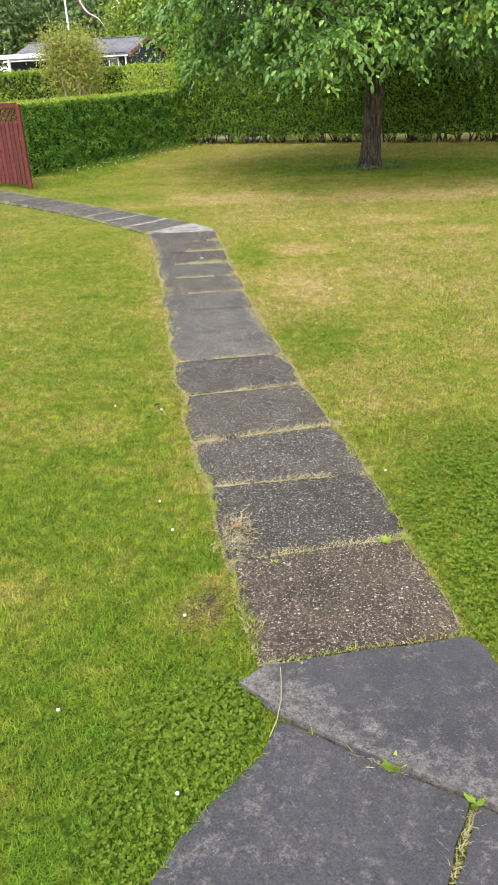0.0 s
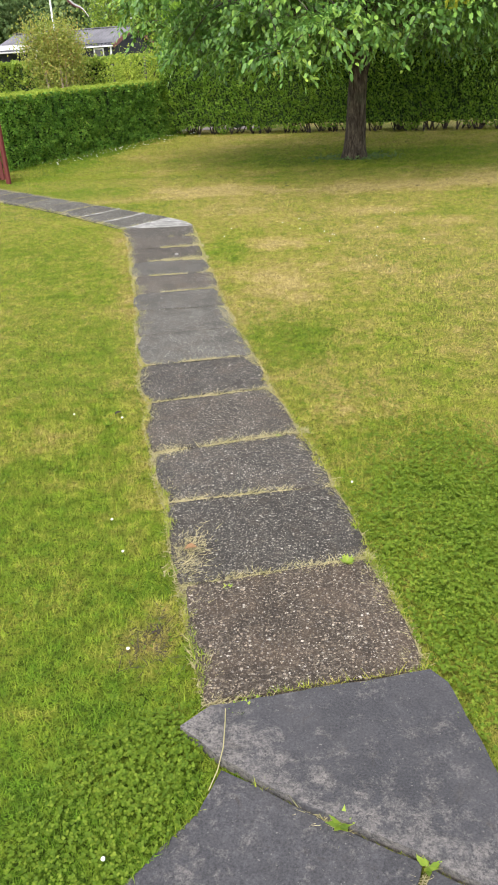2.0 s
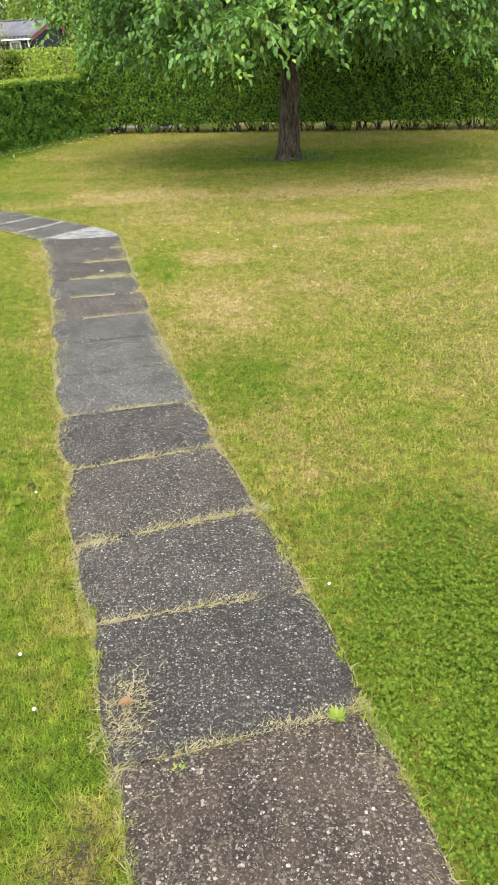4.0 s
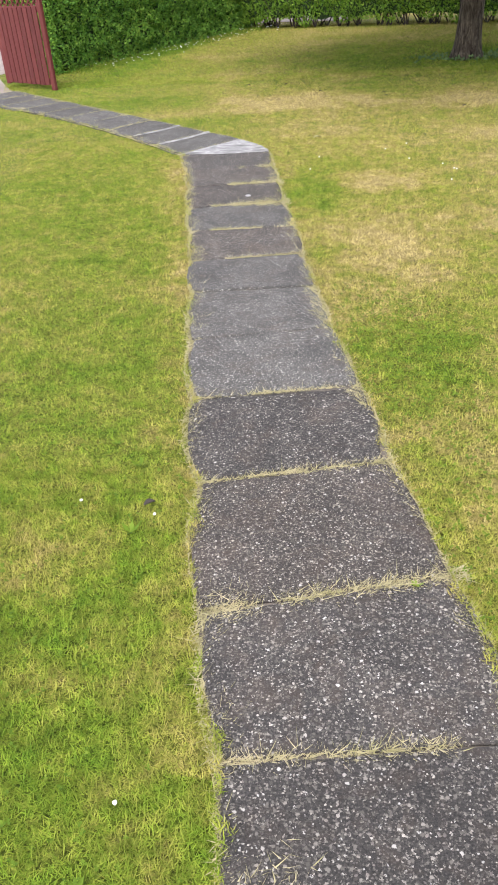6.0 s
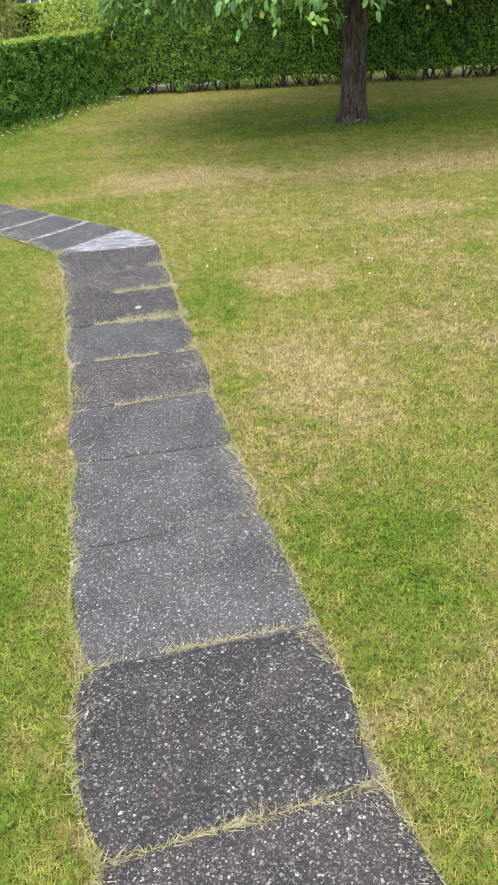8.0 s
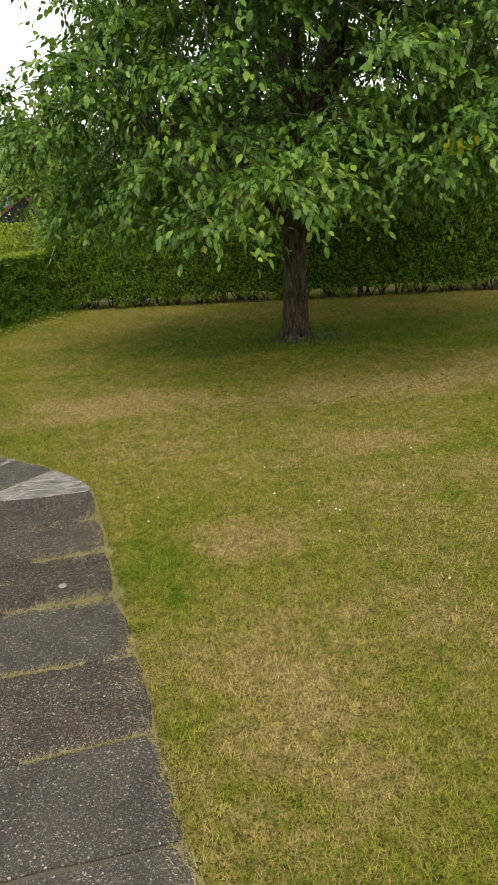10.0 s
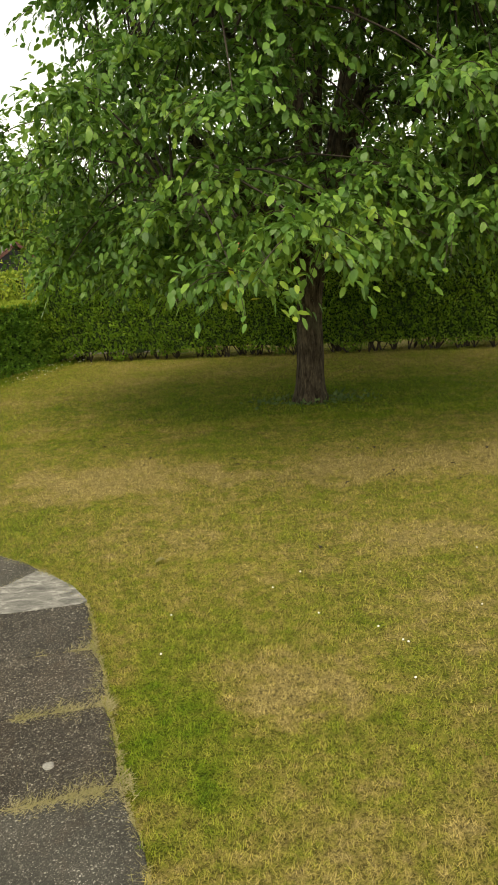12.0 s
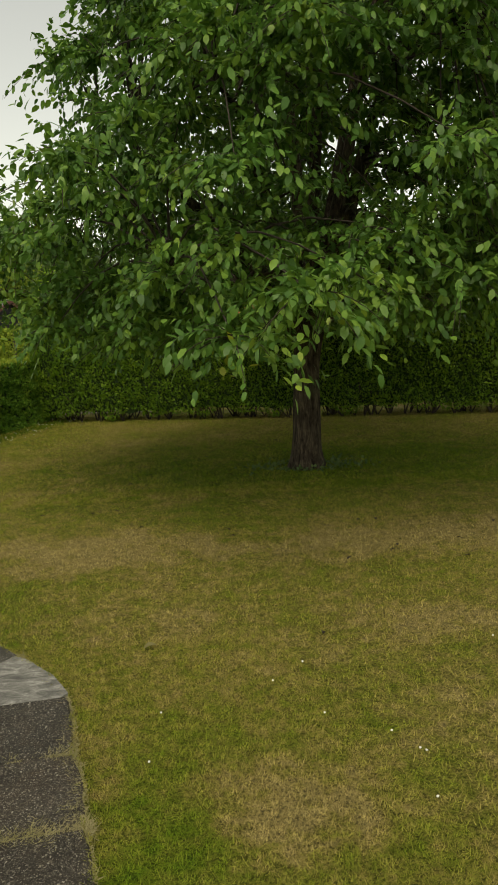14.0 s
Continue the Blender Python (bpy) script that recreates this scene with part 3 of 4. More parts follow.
bmesh.ops.transform(bm, matrix=Matrix.Translation((0.55, 0.20, -0.024)) @ Matrix.Diagonal((0.75, 1.9, 1, 1)), verts=bm.verts)
terrace = part("pavement", bm, BED, None)
tagged(terrace, "large irregular slate-grey flagstones with lichen and weedy joints", "paving", kind="structure")
for poly, rise in zip(FLAGS, (0.018, 0.004, 0.006)):
    flag(poly, rise, terrace)

bm = bmesh.new()
f = bm.faces.new([bm.verts.new((x, y, 0.010)) for x, y in WEDGE])
ext = bmesh.ops.extrude_face_region(bm, geom=[f])["geom"]
for v in ext:
    if isinstance(v, bmesh.types.BMVert):
        v.co.z = -0.04
bmesh.ops.recalc_face_normals(bm, faces=bm.faces)
part("mortar_wedge", bm, MORTAR, pavement, "pale rough mortar fillet at the bend")
for k in range(1, 3):
    a, b = UP.lerp(UP_END, k / LEG), leg_low(k / LEG)
    along = (b - a).normalized()
    side = Vector((-along.y, along.x))
    bm = bmesh.new()
    rows = []
    for i in range(15):
        t = 0.02 + 0.9 * i / 14
        at = a.lerp(b, t) + side * 0.035 * math.sin(math.pi * t)
        half = (0.024 - 0.017 * t) * (1 + 0.5 * noise.noise(Vector((i * 0.7, k * 5.0, 0))))
        rows.append([bm.verts.new((at.x + side.x * half * e, at.y + side.y * half * e, z)) for e, z in ((-1.3, -0.002), (-0.5, 0.014), (0.5, 0.014), (1.3, -0.002))])
    for p, q in zip(rows, rows[1:]):
        for i in range(3):
            bm.faces.new((p[i], p[i + 1], q[i + 1], q[i]))
    bmesh.ops.recalc_face_normals(bm, faces=bm.faces)
    part("joint_mortar", bm, MORTAR, pavement, "pale mortar smeared along a joint")


# ---- gate ----
def garden_gate():
    a, b = Vector((-4.66, 11.86, 0)), Vector((-5.62, 12.37, 0))
    w = (b - a).length
    turn = math.degrees(math.atan2(a.y - b.y, a.x - b.x))
    gate = empty("garden_gate", pose(b.x, b.y, -0.012, 0, 0, turn), "open red-painted wooden gate with lattice top, standing on the turf", "gate")
    for x0, x1, z0 in ((w - 0.075, w, 0.0), (0.0, 0.07, 0.05)):
        box_part("stile", (x0, x1, -0.022, 0.022, z0, 1.25), RED, gate)
    for z0, z1 in ((0.07, 0.15), (0.93, 1.00), (1.20, 1.27)):
        box_part("rail", (0.072, w - 0.077, -0.018, 0.018, z0, z1), RED, gate)
    n = 9
    step = (w - 0.16) / n
    for i in range(n):
        x = 0.078 + i * step
        box_part("board", (x + 0.007, x + step - 0.007, -0.034, -0.020, 0.06 + 0.01 * rng.random(), 0.985), RED, gate, bevel=0.003)
    for tilt, y in ((1, -0.010), (-1, 0.004)):
        for i in range(-2, 10):
            x = 0.10 + i * 0.115
            bm = bmesh.new()
            p, q = Vector((x, 1.0)), Vector((x + tilt * 0.2, 1.2))
            if tilt < 0:
                p, q = Vector((x + 0.2, 1.0)), Vector((x, 1.2))
            lo, hi = 0.072, w - 0.077

            def cut(s, e):
                if s.x < lo and e.x > lo:
                    s = s.lerp(e, (lo - s.x) / (e.x - s.x))
                if e.x > hi and s.x < hi:
                    e = s.lerp(e, (hi - s.x) / (e.x - s.x))
                return s, e

            s, e = (p, q) if p.x < q.x else (q, p)
            if e.x <= lo or s.x >= hi:
                bm.free()
                continue
            s, e = cut(s, e)
            length, ang = (e - s).length, math.atan2(e.y - s.y, e.x - s.x)
            m = Matrix.Translation((s.x, 0, s.y)) @ Matrix.Rotation(-ang, 4, "Y")
            bm_box(bm, 0, length, y - 0.005, y + 0.005, -0.012, 0.012, turn=m)
            part("lattice_slat", bm, RED, gate)


garden_gate()


# ---- hedges ----
def hedge(name, a, b, thick, high, low, leaf, leaves, size, material, label, core_top=0.10, rough=0.05, stems=0, lump=0.05, ragged=0.0, top_material=None, rise=0.35):
    """A clipped hedge from a to b along its front foot; thickness lies to the left of that line."""
    a, b = Vector(a), Vector(b)
    way = (b - a).normalized()
    inn = Vector((-way.y, way.x))
    length = (b - a).length
    thing = empty(name, Matrix.LocRotScale((a.x, a.y, -0.03), Matrix(((way.x, inn.x, 0), (way.y, inn.y, 0), (0, 0, 1))).to_quaternion(), None), label, "hedge")
    # solid block that stops the view through; inner shade is in its colour
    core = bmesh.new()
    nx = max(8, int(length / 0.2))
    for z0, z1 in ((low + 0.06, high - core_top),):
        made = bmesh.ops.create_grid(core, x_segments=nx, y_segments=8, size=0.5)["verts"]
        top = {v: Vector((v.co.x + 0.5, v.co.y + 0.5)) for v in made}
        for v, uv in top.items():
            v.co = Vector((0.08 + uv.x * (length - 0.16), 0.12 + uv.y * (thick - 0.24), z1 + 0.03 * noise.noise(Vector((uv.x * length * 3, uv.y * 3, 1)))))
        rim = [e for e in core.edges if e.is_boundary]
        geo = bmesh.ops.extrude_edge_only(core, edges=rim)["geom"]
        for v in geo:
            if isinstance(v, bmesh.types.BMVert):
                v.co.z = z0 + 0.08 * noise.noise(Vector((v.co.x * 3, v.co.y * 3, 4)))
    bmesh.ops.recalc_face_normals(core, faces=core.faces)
    part("core", core, HEDGE_CORE, thing, "solid dark core, coloured as the shaded inside of the hedge")
    areas = np.array([length * (high - low), length * thick, thick * (high - low), thick * (high - low), length * (high - low) * 0.15])
    counts = (leaves * areas).astype(int)
    spots, outs = [], []
    for k, n in enumerate(counts):
        u, v = rng.random((2, n))
        depth = np.abs(rng.normal(0, rough, n))
        tall = thick if k == 1 else high
        wave = lump * np.array([noise.noise(Vector((p * length * 5.5, q * tall * 5.0, k))) + 0.6 * noise.noise(Vector((p * length * 13.0, q * tall * 10.0, k + 7))) for p, q in zip(u, v)])
        depth = depth + wave
        if k in (0, 4):
            y = depth if k == 0 else thick - depth
            foot = low + ragged * np.array([max(-0.8, 1.6 * noise.noise(Vector((p * length * 2.3, 8.0, k)))) for p in u])
            p = np.stack([u * length, y, foot + v * (high - foot)], -1)
            o = np.broadcast_to((0, -1 if k == 0 else 1, rise), p.shape)
        elif k == 1:
            p = np.stack([u * length, v * thick, high - depth * 0.7], -1)
            o = np.broadcast_to((0, 0, 1.0), p.shape)
        else:
            p = np.stack([depth if k == 2 else length - depth, u * thick, low + v * (high - low)], -1)
            o = np.broadcast_to((-1.0 if k == 2 else 1.0, 0, 0.35), p.shape)
        spots.append(p)
        outs.append(o)
    p, o = np.concatenate(spots), np.concatenate(outs)
    d = unit(o + rng.normal(0, 0.75, p.shape))
    L = size * rng.uniform(0.7, 1.3, len(p))
    v, f = simple_leaves(p - d * L[:, None] * 0.5, d, L, L * leaf)
    # top leaves: paler new growth, with light from above put into the colour
    if top_material:
        a, b = 4 * counts[0], 4 * (counts[0] + counts[1])
        put("top_growth", np_mesh("top_growth", v[a:b], f[: (b - a) // 2]), top_material, thing, "paler yellow-green new leaves on the clipped top, lightened further as if lit from above")
        v = np.concatenate([v[:a], v[b:]])
        f = f[: len(v) // 2]
    put("foliage", np_mesh("foliage", v, f), material, thing, "dense small green leaves")
    if stems:
        k = 6
        t = np.linspace(0, 1, k)
        for x in np.linspace(0.2, length - 0.2, stems):
            foot = np.array([x + rng.normal(0, 0.08), rng.uniform(0.15, thick * 0.6), 0.0])
            for _ in range(int(rng.integers(3, 6))):
                lean = rng.normal(0, 0.26)
                line = foot + np.stack([lean * t + rng.normal(0, 0.03) * np.sin(t * 3.1), rng.normal(0, 0.10) * t, t * (low + 0.45)], -1)
                v, f = tubes(line[None], (rng.uniform(0.007, 0.016) * np.linspace(1, 0.5, k))[None], 5)
                put("stem", np_mesh("stem", v, f), TWIG, thing)
    return thing


hedge("privet_hedge", (-5.28, 13.42), (-3.46, 19.75), 1.05, 1.22, 0.02, 0.62, 4200, 0.044, HEDGE_LEAF, "dense clipped green privet hedge beside the gate", rough=0.035, lump=0.085, top_material=TOP_LEAF)
hedge("hornbeam_hedge", (-3.75, 19.05), (6.4, 15.98), 0.85, 1.80, 0.15, 0.50, 2300, 0.060, BACK_LEAF, "tall loose green hedge with bare stems at its foot", rough=0.06, stems=84, lump=0.10, ragged=0.13, rise=0.7)
hedge("far_hedge", (-16.0, 25.2), (-4.3, 25.0), 1.2, 1.82, 0.05, 0.65, 1150, 0.095, LIME_LEAF, "untrimmed green hedge beyond the gravel lane", rough=0.12, lump=0.16)


# ---- the tree in the lawn ----
def lawn_tree():
    tree = empty("fruit_tree", pose(0.70, 13.25, 0), "broad leafy green fruit tree with a dark furrowed trunk", "tree")
    bm = bmesh.new()
    rings = 26
    sides = 28
    prev = None
    for i in range(rings):
        z = -0.06 + 1.72 * i / (rings - 1)
        r = 0.158 + 0.070 * math.exp(-max(z, 0) / 0.16) - 0.012 * z + 0.05 * max(0, z - 1.25)
        row = []
        for j in range(sides):
            a = 2 * math.pi * j / sides
            q = Vector((math.cos(a) * 2.2, math.sin(a) * 2.2, z * 1.6))
            w = 1 + 0.09 * noise.noise(q) + 0.07 * noise.noise(Vector((math.cos(a) * 7, math.sin(a) * 7, z * 2.0))) - 0.10 * math.exp(-((a - 4.95) / 0.16) ** 2)
            row.append(bm.verts.new((math.cos(a) * r * w + 0.05 * z, math.sin(a) * r * w, z)))
        if prev:
            for j in range(sides):
                bm.faces.new((prev[j], prev[(j + 1) % sides], row[(j + 1) % sides], row[j]))
        prev = row
    bm.faces.new(prev)
    for f in bm.faces:
        f.smooth = True
    part("trunk", bm, BARK, tree)
    # limbs: from the fork out and up, then arching over
    ends = []
    for i in range(13):
        a = 2 * math.pi * (i * 0.382 + 0.1 * rng.random())
        rise = (0.35, 1.3, 2.6)[i % 3] + rng.uniform(0, 0.7)
        reach = (2.7, 2.3, 1.4)[i % 3] * rng.uniform(0.85, 1.1)
        p0 = np.array([0.08, 0, 1.42 + 0.15 * rng.random()])
        k = 9
        t = np.linspace(0, 1, k)
        x = p0[0] + math.cos(a) * reach * t**1.1
        y = p0[1] + math.sin(a) * reach * t**1.1
        z = p0[2] + rise * 1.25 * np.sin(t * 1.9) / np.sin(1.9) * (0.45 + 0.55 * t) + 0.25 * t
        line = np.stack([x, y, z], -1) + rng.normal(0, 0.03, (k, 3)) * t[:, None]
        rad = np.linspace(0.095, 0.016, k)
        v, f = tubes(line[None], rad[None], 8)
        put("limb", np_mesh("limb", v, f), BARK, tree)
        ends.append(line)
    t = np.linspace(0, 1, 9)
    line = np.stack([0.11 + 0.75 * t**1.25, 0.02 + 0.15 * t, 1.12 + 2.2 * t], -1)
    v, f = tubes(line[None], np.linspace(0.085, 0.022, 9)[None], 10)
    put("limb", np_mesh("limb", v, f), BARK, tree)
    ends.append(line)
    limb_points = np.concatenate([e[2:] for e in ends])
    # clumps of sprays fill the crown: a broad dome, flat beneath, with a lower left shoulder
    clumps = []
    tries = 0
    while len(clumps) < 520 and tries < 60000:
        tries += 1
        z = rng.uniform(1.62, 6.3)
        dome = 0.86 + 0.14 * (z - 1.6) / 1.3 if z < 2.9 else math.sqrt(max(0.0, 1 - ((z - 2.9) / 3.7) ** 2))
        a = rng.uniform(0, 2 * math.pi)
        rr = math.sqrt(rng.uniform(0.12, 1.0)) * dome * (1 + 0.10 * noise.noise(Vector((math.cos(a) * 2, math.sin(a) * 2, z))))
        reach = 3.3 if math.cos(a) > 0 else max(2.55, min(3.35, 3.35 - 2.0 * (z - 2.8)))
        p = np.array([0.30 + math.cos(a) * reach * rr, -0.25 + math.sin(a) * 3.65 * rr, z])
        if p[0] < -2.4 and z > 4.7 or (noise.noise(Vector(p) * 1.1) < -0.36 and z > 2.0):
            continue
        if math.hypot(p[0], p[1]) < 1.0 and z < 2.3:
            continue
        if any(np.linalg.norm(p - q) < 0.39 for q in clumps):
            continue
        clumps.append(p)
    clumps += [np.array(p) for p in ((-2.3, -0.7, 4.3), (-3.3, -0.3, 2.4), (-3.2, 0.5, 2.9), (-3.0, -0.9, 2.1), (-3.3, 0.2, 3.2), (-2.9, -0.6, 2.75), (0.1, -1.3, 1.95), (0.45, -1.6, 2.25), (-0.3, -1.4, 2.5), (0.5, -1.3, 2.9), (0.15, -1.4, 3.4), (0.7, -1.5, 3.8), (0.2, -1.2, 4.2), (0.5, -1.6, 1.75), (0.2, 1.2, 3.2), (0.8, 1.0, 3.6), (-0.3, 1.1, 3.6), (0.5, 0.9, 4.2), (0.9, 1.4, 2.9), (0.0, 1.5, 2.7), (0.6, -1.0, 3.3), (0.3, -0.9, 3.7), (0.9, -1.2, 3.1), (0.6, -0.9, 4.5), (1.1, 0.8, 4.4), (-2.35, -1.75, 1.72), (-2.6, -1.0, 1.95), (-0.84, -3.95, 1.58), (-0.40, -4.30, 1.82), (0.72, -3.55, 1.92), (-0.15, -4.05, 1.95), (1.25, -3.75, 2.2))]
    clumps = np.array(clumps)
    V, F, off = [], [], 0
    TV, TR = [], []
    for c in clumps:
        out = np.array([c[0], c[1], 0.0])
        out = out / max(0.3, np.linalg.norm(out))
        near = limb_points[np.argmin(np.linalg.norm(limb_points - c, axis=1))]
        t = np.linspace(0, 1, 6)[:, None]
        TV.append(near + (c - near) * t + np.array([0, 0, 0.25]) * np.sin(t * 3.14))
        TR.append(np.linspace(0.016, 0.005, 6))
        inner = math.hypot(c[0] / 3.1, c[1] / 3.7) < 0.55 and c[2] < 4.6
        for s in range(15 if inner else 27):
            g = rng.normal(size=3) * np.array([1, 1, 0.45])
            d = unit(g + out * 0.6 + np.array([0, 0, 0.15]))
            length = rng.uniform(0.26, 0.60)
            n = 12
            t = np.linspace(0.10, 1, n)
            line = c + d * (t * length)[:, None] - np.array([0, 0, 1.0]) * (t**2 * length * rng.uniform(0.15, 0.60))[:, None]
            if line[-1, 2] < 1.24:
                continue
            if s % 4 == 0:
                tt = np.linspace(0, 1, 6)
                TV.append(c + d * (tt * length)[:, None] - np.array([0, 0, 1.0]) * (tt**2 * length * 0.5)[:, None])
                TR.append(np.linspace(0.006, 0.002, 6))
            w = unit(d * 0.7 + rng.normal(0, 0.6, (n, 3)) + np.array([0, 0, -0.65]))
            L = rng.uniform(0.056, 0.095, n)
            v, f = full_leaves(line, w, L, L * rng.uniform(0.48, 0.62, n))
            V.append(v)
            F.append(f + off)
            off += len(v)
    crown = put("crown", np_mesh("crown", np.concatenate(V), np.concatenate(F)), TREE_LEAF, tree, "drooping glossy oval green leaves, a few turning yellow")
    yv, yf, off = [], [], 0
    for x, y, z in ((0.98, -3.85, 1.98), (1.15, -3.80, 2.06), (-0.84, -4.05, 1.46), (-0.90, -3.98, 1.52)):
        n = 8
        w = rng.normal(0, 0.6, (n, 3)) + np.array([0, -0.2, -0.6])
        v, f = full_leaves(np.array([x, y, z]) + rng.normal(0, 0.055, (n, 3)), w, rng.uniform(0.06, 0.10, n), 0.045)
        yv.append(v)
        yf.append(f + off)
        off += len(v)
    put("yellow_leaves", np_mesh("yellow_leaves", np.concatenate(yv), np.concatenate(yf)), YELLOW_LEAF, tree, "leaves turning yellow")
    tv, tf = tubes(np.array(TV), np.array(TR), 3)
    tagged(put("twigs", np_mesh("twigs", tv, tf), TWIG, tree), kind="stuff")


lawn_tree()


# ---- grass ----
def course(y):
    """The middle of the path at a given y."""
    return 0.46 - 0.305 * (y - 1.4)


TRUNK_AT = (0.70, 13.25)
HEDGE_FOOT = [(-5.30, 13.3), (-3.5, 19.7), (-3.4, 19.9), (8.5, 16.4), (9, 40), (-16, 40), (-16, 9.0), (-7.0, 10.5), (-5.75, 11.2), (-5.4, 11.75), (-5.75, 12.5)]


def sow(n, x0, x1, y0, y1, keep, tall, wide):
    x, y = rng.uniform(x0, x1, n), rng.uniform(y0, y1, n)
    ok = keep(x, y) & ~within_shape(x, y, HEDGE_FOOT) & (np.hypot(x - TRUNK_AT[0], y - TRUNK_AT[1]) > 0.2)
    x, y = x[ok], y[ok]
    on = paved(x, y)
    creep = 0.016 + 0.020 * np.sin(y * 9.0 + x * 4.0) + 0.014 * np.sin(y * 23.0 - x * 11.0 + 1.7) + 0.008 * np.sin(y * 61.0 + 0.4)
    creep = np.where(y > 1.35, np.clip(creep, 0.0, 0.05), np.clip(creep * 0.4, 0.0, 0.02)) * rng.uniform(0.55, 1.0, len(x))
    ok = ~on | ~paved(x + creep, y) | ~paved(x - creep, y)
    x, y, on = x[ok], y[ok], on[ok]
    n = len(x)
    foot = np.where(on, 0.006, -0.016)
    a = rng.uniform(0, 2 * np.pi, n)
    lean = rng.uniform(0.55, 1.66, n)
    h = tall * rng.lognormal(0, 0.3, n)
    tip = np.stack([x + np.cos(a) * h * np.sin(lean), y + np.sin(a) * h * np.sin(lean), foot + h * np.cos(lean) + 0.004], -1)
    b = a + np.pi / 2 + rng.normal(0, 0.5, n)
    w = wide * rng.uniform(0.6, 1.3, n) / 2
    root = np.stack([x, y, foot], -1)
    s = np.stack([np.cos(b) * w, np.sin(b) * w, np.zeros(n)], -1)
    return np.stack([root + s, root - s, tip], 1).reshape(-1, 3)


def beside(x, y):
    return (np.abs(x - course(y)) < 1.7) & (y < 8.6)


lots = [
    sow(1150000, -4.6, 3.2, 0.2, 8.6, beside, 0.0185, 0.0028),
    sow(450000, -2.6, 3.4, 0.2, 3.4, beside, 0.0175, 0.0026),
    sow(780000, -6.5, 5.5, 0.2, 12.5, lambda x, y: ~beside(x, y), 0.023, 0.0042),
    sow(330000, -6.5, 7.5, 12.0, 19.8, lambda x, y: x > -9, 0.032, 0.0075),
    sow(70000, -14.0, 14.0, -7.0, 12.5, lambda x, y: (x < -6.4) | (x > 5.4) | (y < 0.25), 0.040, 0.0120),
]
verts = np.concatenate(lots)
grass = put("grass", np_mesh("grass", verts, np.arange(len(verts)).reshape(-1, 3)), BLADE)
tagged(grass, "short mown lawn grass, green with dry straw-coloured patches", "grass", kind="stuff")


# ---- growth along the path ----
def tufts(points, into, tall, wide):
    """Blades at the points that lean along the given ways."""
    n = len(points)
    d = unit(into + rng.normal(0, 0.8, (n, 3)) * np.array([1, 1, 0.4]))
    d[:, 2] = np.abs(d[:, 2]) * 0.5 + rng.uniform(0.02, 0.5, n)
    h = tall * rng.lognormal(0, 0.35, n)[:, None]
    s = side_of(d) * (wide * rng.uniform(0.6, 1.4, n) / 2)[:, None]
    return np.stack([points + s, points - s, points + unit(d) * h], 1).reshape(-1, 3)


edge_p, edge_d = [], []
rims = [swollen(q, n) for n, (q, _) in enumerate(QUADS[:13])]
left = [v for r in rims for v in (r[0], r[9], r[8], r[7])] + [JOINTS[-1][:2]] + [tuple(leg_low(t / LEG)) for t in range(1, LEG + 1)]
right = [v for r in rims for v in (r[1], r[2], r[3], r[4])] + [JOINTS[-1][2:]] + [(-1.14, 8.17)] + [tuple(UP.lerp(UP_END, t / LEG)) for t in range(0, LEG + 1)]
for line, sign in ((left, 1), (right, -1)):
    for (x0, y0), (x1, y1) in zip(line, line[1:]):
        length = math.hypot(x1 - x0, y1 - y0)
        n = int(length * 3600)
        t = rng.random(n)
        x, y = x0 + (x1 - x0) * t, y0 + (y1 - y0) * t
        nx, ny = sign * (y1 - y0) / length, -sign * (x1 - x0) / length
        grow = np.array([0.40 + 1.0 * noise.noise(Vector((p * 3.6, q * 3.6, 3.0))) + 0.5 * noise.noise(Vector((p * 14.0, q * 14.0, 5.0))) for p, q in zip(x, y)])
        inn = rng.uniform(-0.15, 1.0, n) * 0.095 * np.clip(grow, 0.03, 1.2)
        keep = rng.random(n) < np.clip(0.15 + 0.9 * grow, 0.12, 1.0)
        x, y, inn = x[keep], y[keep], inn[keep]
        n = len(x)
        edge_p.append(np.stack([x + nx * inn, y + ny * inn, np.full(n, -0.004)], -1))
        edge_d.append(np.broadcast_to((nx * 0.7, ny * 0.7, 0.3), (n, 3)))
p, d = np.concatenate(edge_p), np.concatenate(edge_d)
v = tufts(p, d, 0.024, 0.0028)
rim = put("edge_grass", np_mesh("edge_grass", v, np.arange(len(v)).reshape(-1, 3)), STRAW)
tagged(rim, "dry pale grass creeping over the edges of the path", "grass", kind="stuff")

# weedy joints: number, from, to along the joint, width
WEEDY = [(1, 0.0, 1.0, 0.028), (2, 0.0, 1.0, 0.018), (3, 0.0, 0.35, 0.060), (3, 0.3, 1.05, 0.034), (4, 0.5, 1.0, 0.024), (4, 0.0, 0.5, 0.012), (10, 0.25, 0.75, 0.022), (10, 0.45, 1.05, 0.060), (10, 0.70, 1.05, 0.095), (11, 0.45, 1.04, 0.050), (11, 0.70, 1.05, 0.080), (12, 0.6, 1.0, 0.045), (9, 0.2, 1.0, 0.014), (5, 0.0, 1.0, 0.008), (8, 0.0, 1.0, 0.008), (0, 0.0, 0.3, 0.02)]
jp = []
for k, t0, t1, w in WEEDY:
    a, b, c, d = JOINTS[k]
    n = int(math.hypot(c - a, d - b) * (t1 - t0) * (700 + 46000 * w))
    t = rng.uniform(t0, t1, n)
    t = t[[noise.noise(Vector((q * 5.0, k * 3.7, w * 40))) > rng.uniform(-0.45, 0.05) for q in t]]
    n = len(t)
    off = rng.normal(0, w / 2.2, n)
    jp.append(np.stack([a + (c - a) * t - off * 0.28, b + (d - b) * t + off * 0.96, np.full(n, 0.002)], -1))
